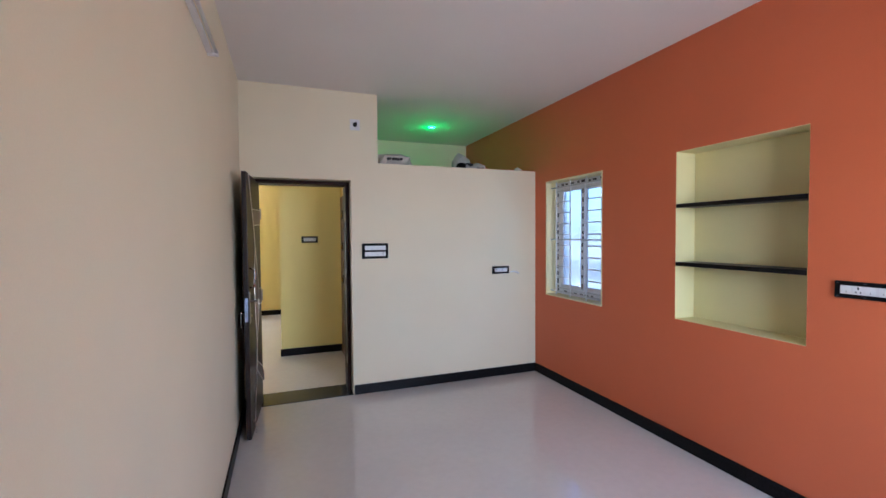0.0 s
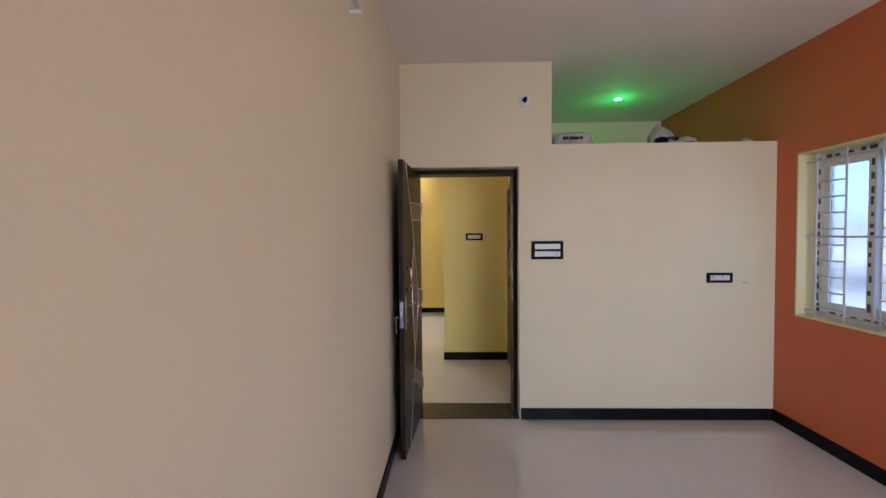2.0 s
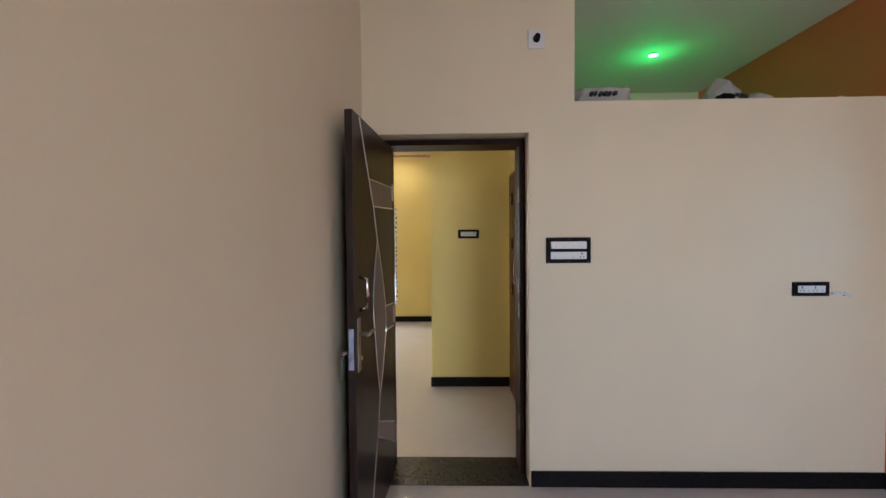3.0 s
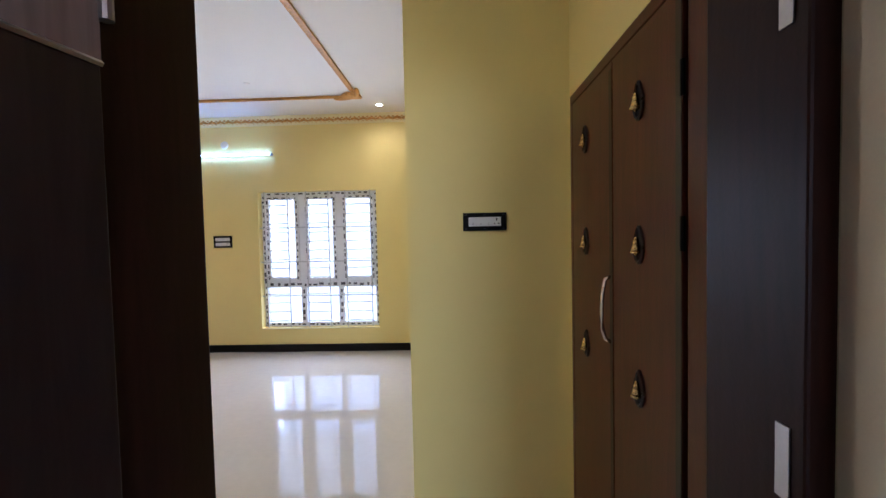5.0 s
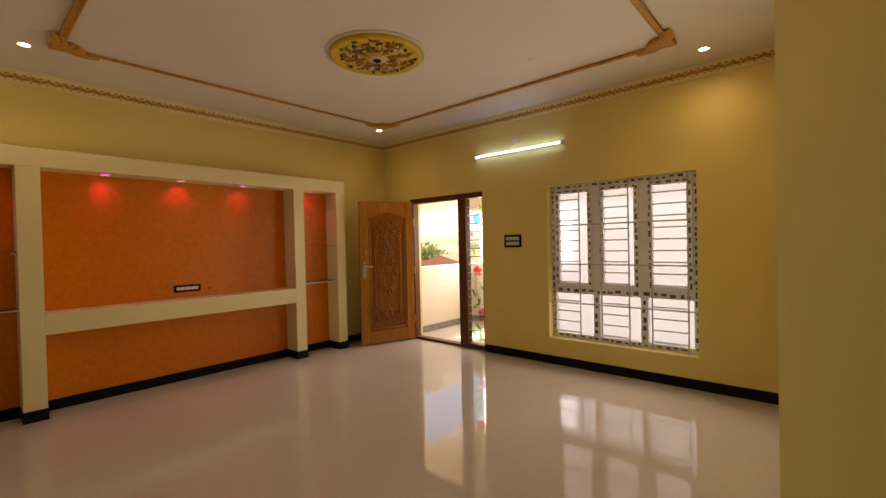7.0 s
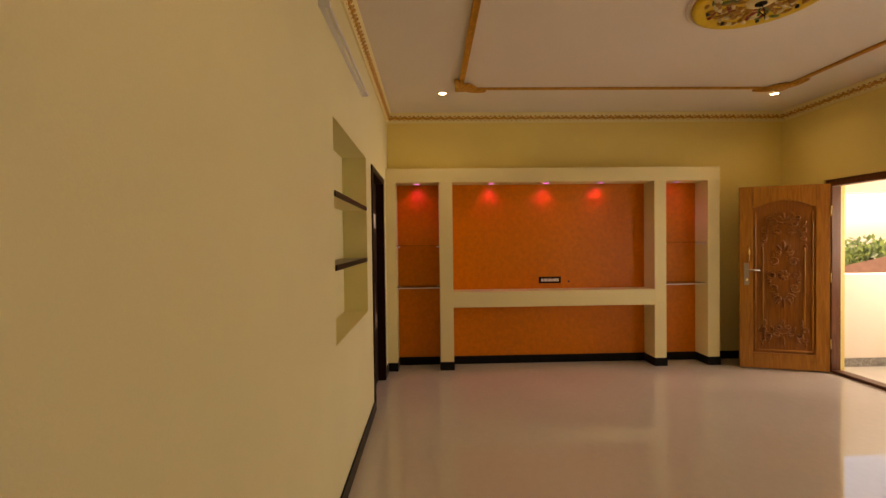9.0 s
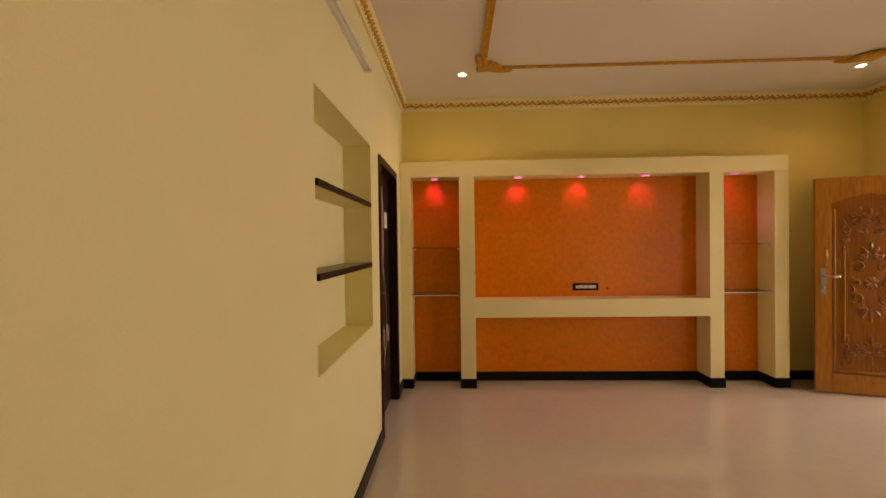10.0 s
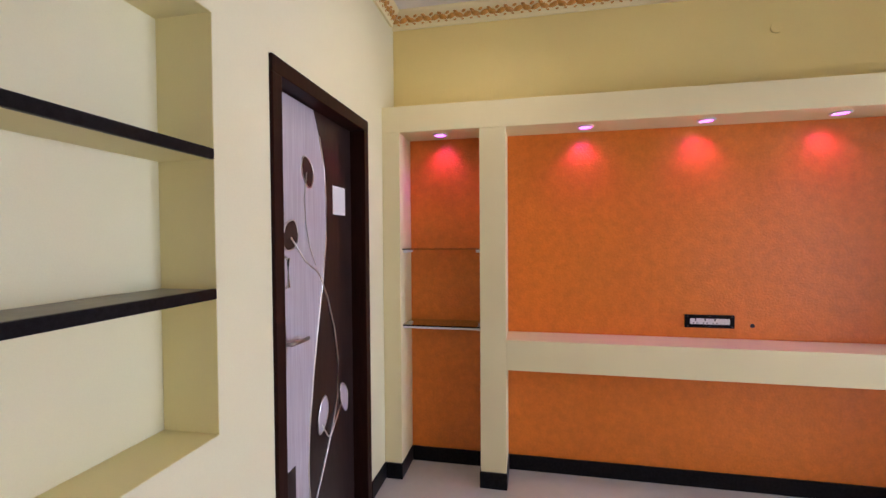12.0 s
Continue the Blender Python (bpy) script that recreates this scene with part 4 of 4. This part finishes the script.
carving("carved floral spray", [(0.10, 1.58, 0.055, 1.3, 0.4, 1), (0.17, 1.50, 0.045, 1.2, 2.2, -1), (0.06, 1.48, 0.045, 1.3, -0.6, 1), (0.185, 1.41, 0.035, 1.2, 1.0, 1), (0.13, 1.63, 0.03, 1.0, 3.0, -1)],
        [(0.0, 1.60, 0.10, 1.57, 0.016), (0.0, 1.60, 0.08, 0.9, 0.014), (0.0, 1.58, 0.07, 0.2, 0.013), (0.09, 1.66, 0.06, 2.0, 0.01), (0.18, 1.55, 0.06, 1.1, 0.012), (0.03, 1.47, 0.07, 0.1, 0.013), (0.19, 1.36, 0.06, -1.2, 0.012), (0.15, 1.46, 0.05, -0.6, 0.01)])
carving("carved central flower", [(0.09, 1.16, 0.055, 1.2, 0.2, 1), (0.11, 1.02, 0.05, 1.3, 1.4, -1), (0.10, 0.88, 0.055, 1.2, -0.4, -1), (0.05, 0.76, 0.045, 1.2, -1.4, 1), (0.05, 1.26, 0.04, 1.2, 1.2, -1), (0.14, 0.95, 0.03, 1.0, 0.2, 1)],
        [(0.0, 1.30, 0.10, 1.57, 0.016), (0.02, 1.28, 0.08, 1.0, 0.014), (0.02, 1.24, 0.09, 0.4, 0.013), (0.0, 1.02, 0.06, 0.3, 0.02), (0.0, 1.02, 0.06, 1.2, 0.02), (0.0, 1.02, 0.06, -0.8, 0.02), (0.0, 1.02, 0.06, -1.57, 0.02), (0.0, 0.78, 0.13, -1.57, 0.016), (0.02, 0.78, 0.10, -1.0, 0.014), (0.04, 0.82, 0.08, -0.4, 0.012)])
carving("carved floral base", [(0.07, 0.38, 0.045, 1.2, 0.2, 1), (0.14, 0.36, 0.045, 1.3, 1.6, -1), (0.19, 0.42, 0.04, 1.2, -0.6, 1), (0.19, 0.32, 0.035, 1.1, 1.0, -1), (0.04, 0.45, 0.03, 1.0, 1.2, -1)],
        [(0.0, 0.42, 0.12, 1.57, 0.015), (0.0, 0.42, 0.08, 0.9, 0.014), (0.0, 0.38, 0.08, 0.1, 0.013), (0.0, 0.36, 0.11, -1.57, 0.015), (0.12, 0.33, 0.07, -1.0, 0.012), (0.17, 0.47, 0.07, 1.57, 0.012), (0.20, 0.30, 0.06, -1.57, 0.012), (0.09, 0.41, 0.06, 1.2, 0.012)])
handle_set(tk, KW - 0.06, 1.03, 0.0, 1)
part("pull_handle", tube(B(), [(KW - 0.075, 0, 1.33), (KW - 0.075, 0.035, 1.32), (KW - 0.075, 0.04, 1.25), (KW - 0.075, 0.035, 1.18), (KW - 0.075, 0, 1.17)], 0.008, 8), M["brass"], tk, "brass pull handle", True)
part("outer_handle", tube(B(), [(KW - 0.05, -KT, 1.78), (KW - 0.05, -KT - 0.06, 1.77), (KW - 0.05, -KT - 0.06, 1.46), (KW - 0.05, -KT, 1.45)], 0.014, 8), M["black"], tk, "dark outer pull handle", True)
for z in (0.3, 1.0, 1.7):
    part("hinge", cyl(B(), (-0.002, 0.006, z - 0.05), (-0.002, 0.006, z + 0.05), 0.008, 10), M["brass"], tk)

# ---------------------------------------------------------------- hall window
hw = thing("window_hall", "white uPVC window with film marks behind iron bars", "window", None, "", "structure")


def put_xz(bm, a, b, c, d, horizontal, y):
    if horizontal:
        box(bm, a, b, y - 0.0025, y - 0.0005, c, d)
    else:
        box(bm, c, d, y - 0.0025, y - 0.0005, a, b)


def member_y(parent, name, x0, x1, z0, z1, y0, y1, seed):
    p = part(name, box(B(), x0, x1, y0, y1, z0, z1, 0.004), M["upvc"], parent)
    if z1 - z0 < x1 - x0:
        film_marks(p, x0, x1, (z0 + z1) / 2, z1 - z0, True, y0, put_xz, seed)
    else:
        film_marks(p, z0, z1, (x0 + x1) / 2, x1 - x0, False, y0, put_xz, seed)
    return p


gy0, gy1 = YF + 0.10, YF + 0.16
FZ0, FZ1 = WZ0 + 0.001, WZ1 - 0.001
TR0, TR1 = 0.80, 0.875
member_y(hw, "frame_stile", WX0 + 0.001, WX0 + 0.05, FZ0, FZ1, gy0, gy1, 31)
member_y(hw, "frame_stile", WX1 - 0.05, WX1 - 0.001, FZ0, FZ1, gy0, gy1, 32)
member_y(hw, "frame_rail", WX0 + 0.05, WX1 - 0.05, FZ0, FZ0 + 0.05, gy0, gy1, 33)
member_y(hw, "frame_rail", WX0 + 0.05, WX1 - 0.05, FZ1 - 0.05, FZ1, gy0, gy1, 34)
member_y(hw, "transom", WX0 + 0.05, WX1 - 0.05, TR0, TR1, gy0, gy1, 35)
mx = (-1.427, -0.945)
for k, x in enumerate(mx):
    part("mullion", box(B(), x - 0.038, x + 0.038, gy0, gy1, TR1, FZ1 - 0.05, 0.003), M["upvc"], hw)
    member_y(hw, "lower_mullion", x - 0.035, x + 0.035, FZ0 + 0.05, TR0, gy0, gy1, 40 + k)
bays = ((WX0 + 0.05, mx[0] - 0.038), (mx[0] + 0.038, mx[1] - 0.038), (mx[1] + 0.038, WX1 - 0.05))
for k, (a, b) in enumerate(bays):
    lo, hi = TR1 + 0.001, FZ1 - 0.051
    s = member_y(hw, "sash", a + 0.001, a + 0.05, lo, hi, gy0 - 0.012, gy0 + 0.04, 50 + k)
    part("sash_stile", box(B(), b - 0.05, b - 0.001, gy0 - 0.012, gy0 + 0.04, lo, hi, 0.003), M["upvc"], s)
    part("sash_rail", box(B(), a + 0.0505, b - 0.0505, gy0 - 0.012, gy0 + 0.04, lo, lo + 0.045, 0.003), M["upvc"], s)
    part("sash_rail", box(B(), a + 0.0505, b - 0.0505, gy0 - 0.012, gy0 + 0.04, hi - 0.045, hi, 0.003), M["upvc"], s)
    film_marks(hw, lo, hi, b - 0.025, 0.05, False, gy0 - 0.0125, put_xz, 60 + k)
    film_marks(hw, a, b, hi - 0.022, 0.045, True, gy0 - 0.0125, put_xz, 70 + k)
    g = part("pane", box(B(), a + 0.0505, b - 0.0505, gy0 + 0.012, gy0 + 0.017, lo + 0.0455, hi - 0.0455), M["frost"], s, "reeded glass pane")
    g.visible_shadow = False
lows = ((WX0 + 0.0505, mx[0] - 0.0355), (mx[0] + 0.0355, mx[1] - 0.0355), (mx[1] + 0.0355, WX1 - 0.0505))
for a, b in lows:
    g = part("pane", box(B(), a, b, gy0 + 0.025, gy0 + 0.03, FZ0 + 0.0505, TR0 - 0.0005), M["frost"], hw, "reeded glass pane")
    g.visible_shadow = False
grille(hw, ((-1.875, -1.585), (-1.35, -1.07), (-0.855, -0.54)), [0.385 + 0.113 * i for i in range(4)] + [0.935 + 0.113 * i for i in range(9)], (0.70, 1.13, 1.56), WZ0, WZ1, lambda a, z: (a, YF + 0.045, z), 0.0078, (WX0, WX1))
structure("window_sill", box(B(), WX0 - 0.005, WX1 + 0.005, YF - 0.006, YF + 0.098, WZ0 - 0.012, WZ0 - 0.0005, 0.003), M["unit"], "pale plaster sill of the hall window", "sill")

# ---------------------------------------------------------------- ceiling ornaments
def cornice(x0, y0, x1, y1, inx, iny):
    """Cream moulding in the corner of wall and ceiling, with a row of gold leaf beads."""
    n = thing("cornice", "cream ceiling moulding with gold leaf pattern", "cornice", None, "", "structure")
    L = math.hypot(x1 - x0, y1 - y0)
    u = Vector(((x1 - x0) / L, (y1 - y0) / L, 0))
    v = Vector((inx, iny, 0))
    o = Vector((x0, y0, 0))
    bm = B()
    prof = [(0.001, H - 0.108), (0.016, H - 0.108), (0.018, H - 0.090), (0.040, H - 0.040), (0.058, H - 0.014), (0.060, H - 0.001), (0.001, H - 0.001)]
    rings = [[bm.verts.new(o + u * s + v * a + Vector((0, 0, z))) for a, z in prof] for s in (0.0, L)]
    k = len(prof)
    for i in range(k):
        bm.faces.new((rings[0][i], rings[0][(i + 1) % k], rings[1][(i + 1) % k], rings[1][i]))
    bm.faces.new(rings[0])
    bm.faces.new(rings[1][::-1])
    part("moulding", bm, M["unit"], n)
    bm = B()
    count = int(L / 0.052)
    turn = Matrix((u, v, Vector((0, 0, 1)))).transposed().to_4x4()
    for i in range(count):
        c = o + u * ((i + 0.5) * L / count) + v * 0.029 + Vector((0, 0, H - 0.062))
        lean = Matrix.Rotation(radians(45), 4, 'X') @ Matrix.Rotation(radians(24 if i % 2 else -24), 4, 'Z')
        bmesh.ops.create_icosphere(bm, subdivisions=1, radius=1.0, matrix=Matrix.Translation(c) @ turn @ lean @ Matrix.Diagonal((0.037, 0.020, 0.010, 1)))
        for side in (-1, 1):
            bmesh.ops.create_icosphere(bm, subdivisions=1, radius=1.0, matrix=Matrix.Translation(c + u * (0.022 * side) + v * (-0.012 * side) + Vector((0, 0, -0.020 * side))) @ turn @ lean @ Matrix.Diagonal((0.017, 0.010, 0.006, 1)))
    tagged(part("leaf_row", bm, M["gold"], n, "gold painted leaf relief", True), kind="stuff")


cornice(XW + 0.06, YF, XE, YF, 0, -1)
cornice(XW, YS, XW, YF, 1, 0)
cornice(XW + 0.06, YS, XE, YS, 0, 1)
cornice(XE, YP, XE, YF - 0.06, -1, 0)

RX0, RX1, RY0, RY1 = -3.865, -0.495, 1.03, 4.21
for x0, x1, y0, y1 in ((RX0 + 0.14, RX1 - 0.14, RY0 - 0.024, RY0 + 0.024), (RX0 + 0.14, RX1 - 0.14, RY1 - 0.018, RY1 + 0.018), (RX0 - 0.012, RX0 + 0.012, RY0 + 0.14, RY1 - 0.14), (RX1 - 0.024, RX1 + 0.024, RY0 + 0.14, RY1 - 0.14)):
    n = thing("ceiling_moulding", "gold painted plaster strip on the ceiling", "moulding", None, "ceiling strips")
    along = x1 - x0 > y1 - y0
    part("strip", box(B(), x0, x1, y0, y1, H - 0.018, H - 0.0005, 0.006), M["gold"], n, "", False)
    for s in (-1, 1):
        b4 = box(B(), x0, x1, (y0 if s < 0 else y1 - 0.012), (y0 + 0.012 if s < 0 else y1), H - 0.022, H - 0.0185, 0.002) if along else box(B(), (x0 if s < 0 else x1 - 0.012), (x0 + 0.012 if s < 0 else x1), y0, y1, H - 0.022, H - 0.0185, 0.002)
        part("lip", b4, M["gold"], n)
for cx, cy, sx_, sy_ in ((RX0, RY0, 1, 1), (RX0, RY1, 1, -1), (RX1, RY1, -1, -1), (RX1, RY0, -1, 1)):
    n = thing("corner_ornament", "gold painted leaf ornament on the ceiling corner", "ceiling ornament", None, "ceiling corners")
    bm = B()
    box(bm, cx - 0.05, cx + 0.05, cy - 0.05, cy + 0.05, H - 0.028, H - 0.0005, 0.01)
    for i in range(7):
        a = radians(-12 + 19 * i)
        L = 0.27 if i in (0, 6) else 0.17
        d = Vector((math.cos(a) * sx_, math.sin(a) * sy_, 0))
        m = Matrix.Translation(Vector((cx, cy, H - 0.017)) + d * L / 2) @ Matrix.Rotation(math.atan2(d.y, d.x), 4, 'Z') @ Matrix.Diagonal((L / 2, 0.036, 0.022, 1))
        bmesh.ops.create_uvsphere(bm, u_segments=10, v_segments=6, radius=1, matrix=m)
    for i in range(1, 6):
        for dx, dy in ((0.04 * i, 0), (0, 0.04 * i)):
            bmesh.ops.create_uvsphere(bm, u_segments=8, v_segments=6, radius=0.026 - 0.002 * i, matrix=Matrix.Translation((cx + sx_ * (dx + 0.03 * (dx > 0)), cy + sy_ * (dy + 0.03 * (dy > 0)), H - 0.018)))
    part("leaf_spray", bm, M["gold"], n, "", True)

md = thing("ceiling_medallion", "round yellow plaster ceiling medallion with painted relief flowers", "ceiling medallion", pose(-2.295, 2.775, H) @ Matrix.Diagonal((0.93, 0.93, 1, 1)))


def turned(prof, n=48):
    bm = B()
    rings = [[bm.verts.new((r * math.cos(2 * math.pi * j / n), r * math.sin(2 * math.pi * j / n), z)) for j in range(n)] for r, z in prof]
    for a, b in zip(rings, rings[1:]):
        for j in range(n):
            bm.faces.new((a[j], a[(j + 1) % n], b[(j + 1) % n], b[j]))
    bm.faces.new(rings[0])
    bm.faces.new(rings[-1])
    return bm


part("rim", turned([(0.435, -0.001), (0.435, -0.009), (0.42, -0.016), (0.408, -0.012), (0.40, -0.003)]), M["ceil"], md, "white outer ring", True)
part("disc", turned([(0.40, -0.002), (0.395, -0.030), (0.37, -0.038), (0.34, -0.026), (0.12, -0.024), (0.10, -0.034), (0.0005, -0.036)]), M["med"], md, "yellow disc", True)
part("hub", turned([(0.085, -0.030), (0.08, -0.046), (0.055, -0.052), (0.0005, -0.050)], 24), M["med_ivory"], md, "", True)
part("hub_hole", cyl(B(), (0, 0, -0.0555), (0, 0, -0.050), 0.036, 20), M["black"], md)
rnd = random.Random(11)
relief = {k: B() for k in ("med_red", "med_ivory", "med_green", "med_brown", "sackdark")}
for i in range(8):
    a = 2 * math.pi * i / 8 + 0.2
    for key, count in (("med_red" if i % 2 else "med_ivory", 7), ("med_green" if i % 3 == 0 else "med_brown", 9), ("med_ivory" if i % 2 else "med_brown", 5)):
        for k in range(count):
            p = a + rnd.uniform(-0.36, 0.36)
            q = rnd.uniform(0.12, 0.33)
            bmesh.ops.create_uvsphere(relief[key], u_segments=8, v_segments=5, radius=1, matrix=Matrix.Translation((q * math.cos(p), q * math.sin(p), -0.028)) @ Matrix.Rotation(rnd.uniform(0, 3.1), 4, 'Z') @ Matrix.Diagonal((rnd.uniform(0.018, 0.042), rnd.uniform(0.010, 0.018), rnd.uniform(0.008, 0.016), 1)))
    for k in range(4):
        q = 0.12 + 0.045 * k
        bmesh.ops.create_uvsphere(relief["med_brown"], u_segments=8, v_segments=6, radius=1, matrix=Matrix.Translation((q * math.cos(a + 0.39), q * math.sin(a + 0.39), -0.030)) @ Matrix.Rotation(a + 0.39 + 0.4 * (k % 2), 4, 'Z') @ Matrix.Diagonal((0.038, 0.013, 0.014, 1)))
    cyl(relief["sackdark"], (0.30 * math.cos(a), 0.30 * math.sin(a), -0.046), (0.30 * math.cos(a), 0.30 * math.sin(a), -0.028), 0.012, 10)
for key, name, lab in (("med_red", "red_relief", "red-brown relief petals"), ("med_ivory", "ivory_relief", "ivory relief petals"), ("med_green", "green_relief", "green relief leaves"), ("med_brown", "brown_relief", "brown relief stems"), ("sackdark", "relief_eyes", "dark flower centres")):
    tagged(part(name, relief[key], M[key], md, lab, True), kind="stuff")
wire = B()
tube(wire, [(0, 0, -0.05), (0.015, 0.01, -0.10), (0.03, 0.0, -0.16)], 0.003, 5)
tube(wire, [(0, 0, -0.05), (-0.02, 0.0, -0.09), (0.02, 0.01, -0.14)], 0.003, 5)
part("fan_wire", wire, M["black"], md, "loose wires for a fan")
# small screwed cap on the ceiling
t = thing("cover_plate", "small white cap on the hall ceiling", "cover plate", pose(-1.45, 3.75, H))
part("cap", cyl(B(), (0, 0, -0.006), (0, 0, -0.0005), 0.03, 20), M["ceil"], t)

# ---------------------------------------------------------------- balcony and what lies beyond
structure("balcony_floor", box(B(), -4.9, 1.4, 5.161, 6.85, -0.14, -0.012), M["balc_floor"], "pale tiled balcony floor", "floor")
structure("balcony_parapet_side", box(B(), -4.49, -4.34, 5.161, 6.65, -0.012, 1.02, 0.006), M["balc_wall"], "cream painted balcony parapet", "parapet")
structure("balcony_parapet_front", box(B(), -4.49, 1.4, 6.65, 6.8, -0.012, 1.02, 0.006), M["balc_wall"], "cream painted balcony parapet", "parapet")
structure("baseboard", box(B(), -4.339, -4.325, 5.165, 6.635, -0.0115, 0.085, 0.002), M["granite"], "speckled granite skirting of the balcony", "skirting")
structure("baseboard", box(B(), -4.339, 1.4, 6.636, 6.6495, -0.0115, 0.085, 0.002), M["granite"], "speckled granite skirting of the balcony", "skirting")
structure("balcony_roof", box(B(), -4.9, 1.4, 5.161, 6.85, 2.88, 3.0), M["ceil"], "white painted balcony roof slab", "ceiling")
structure("balcony_beam", box(B(), -4.49, 1.4, 6.65, 6.8, 1.95, 2.879), M["balc_wall"], "cream painted balcony edge beam", "beam")
structure("balcony_side_beam", box(B(), -4.49, -4.34, 5.161, 6.649, 1.93, 2.879), M["balc_wall"], "cream painted balcony side beam", "beam")
structure("wall_outer_side", box(B(), 1.4, 1.6, 5.0, 6.85, -0.14, 3.0), M["balc_wall"], "plain balcony end wall", "wall")
bm = B()
bmesh.ops.create_grid(bm, x_segments=4, y_segments=4, size=900)
for v in bm.verts:
    v.co.z = -3.6
structure("ground", bm, M["ground"], "dry brown ground reaching the horizon", "ground")
# pale skin out of view, added so the neighbour's wall catches no orange bounce
wall("wall_bounce_skin", "y", -5.1, 2.1, XR + 0.234, XR + 0.27, -0.12, H + 0.12, [(-1.09, -0.21, 0.90, 2.123)], M["housewall"], "unseen pale outer skin added to stop orange bounce")
# neighbour's house close to the bedroom window
nb = thing("neighbour_house", "pale rendered house wall outside the bedroom window", "house", pose(7.2, 0, -3.6))
part("wall", box(B(), 0, 5, -7, 6, 0, 4.5), M["housewall"], nb)
part("roof", box(B(), -0.25, 5.3, -7.3, 6.3, 4.501, 4.7), M["housewall"], nb)


def house(label, x, y, w, d, h, rot):
    t = thing("far_house", label, "house", pose(x, y, -3.6, 0, 0, rot))
    part("wall", box(B(), -w / 2, w / 2, -d / 2, d / 2, 0, h), M["housewall"], t)
    part("roof", prism(B(), [(-w / 2 - 0.5, h), (w / 2 + 0.5, h), (0, h + 1.5)], -d / 2 - 0.5, d / 2 + 0.5), M["rooftile"], t, "red clay tile roof")
    for i in range(3):
        wx = -w / 2 + w * (i + 0.5) / 3
        wd = part("window", box(B(), wx - 0.5, wx + 0.5, -d / 2 - 0.03, -d / 2 - 0.001, h - 2.0, h - 0.8), M["sackdark"], t)
        part("sill", box(B(), wx - 0.6, wx + 0.6, -d / 2 - 0.10, -d / 2 - 0.001, h - 2.1, h - 2.001), M["housewall"], wd)


house("far house with a red clay tile roof", -15.5, 20.5, 8, 7, 2.9, 20)


def tree(label, x, y, height, spread, seed):
    rnd = random.Random(seed)
    t = thing("tree", label, "tree", pose(x, y, -3.6), "far trees")
    tr = B()
    tube(tr, [(0, 0, 0), (0.1, 0.05, height * 0.3), (0.0, 0.1, height * 0.6), (0.1, 0, height * 0.9)], 0.16, 8)
    for i in range(6):
        a = rnd.uniform(0, 6.28)
        z = height * rnd.uniform(0.35, 0.7)
        tube(tr, [(0, 0, z), (math.cos(a) * spread * 0.4, math.sin(a) * spread * 0.4, z + 0.5), (math.cos(a) * spread * 0.75, math.sin(a) * spread * 0.75, z + 0.9)], 0.06, 6)
    part("trunk", tr, M["bark"], t)
    verts, faces = [], []
    for i in range(2600):
        a, b = rnd.uniform(0, 6.28), rnd.uniform(-1, 1)
        k = rnd.uniform(0.45, 1.0)
        lump = 1 + 0.35 * noise.noise(Vector((math.cos(a) * 1.7 + seed, math.sin(a) * 1.7, b * 1.7)))
        r = math.sqrt(1 - b * b)
        c = Vector((r * math.cos(a) * spread * k * lump, r * math.sin(a) * spread * k * lump, height * 0.68 + b * height * 0.32 * k * lump))
        q = Euler((rnd.uniform(0, 6), rnd.uniform(0, 6), rnd.uniform(0, 6))).to_matrix()
        n0 = len(verts)
        s = rnd.uniform(0.10, 0.2)
        verts += [tuple(c + q @ Vector(p)) for p in ((-s, 0, 0), (0, -s * 0.5, 0.02), (s, 0, 0), (0, s * 0.5, 0.02))]
        faces.append((n0, n0 + 1, n0 + 2, n0 + 3))
    me = bpy.data.meshes.new("crown")
    me.from_pydata(verts, [], faces)
    me.materials.append(M["leaf"])
    cr = new("crown", me)
    cr.parent = t


tree("leafy green tree beyond the balcony", -21.5, 23.5, 5.0, 1.9, 1)
tree("smaller green tree beyond the balcony", -19.5, 27.5, 5.0, 1.6, 2)
tree("leafy green tree far beyond the balcony", -27.5, 26.0, 5.0, 2.2, 3)
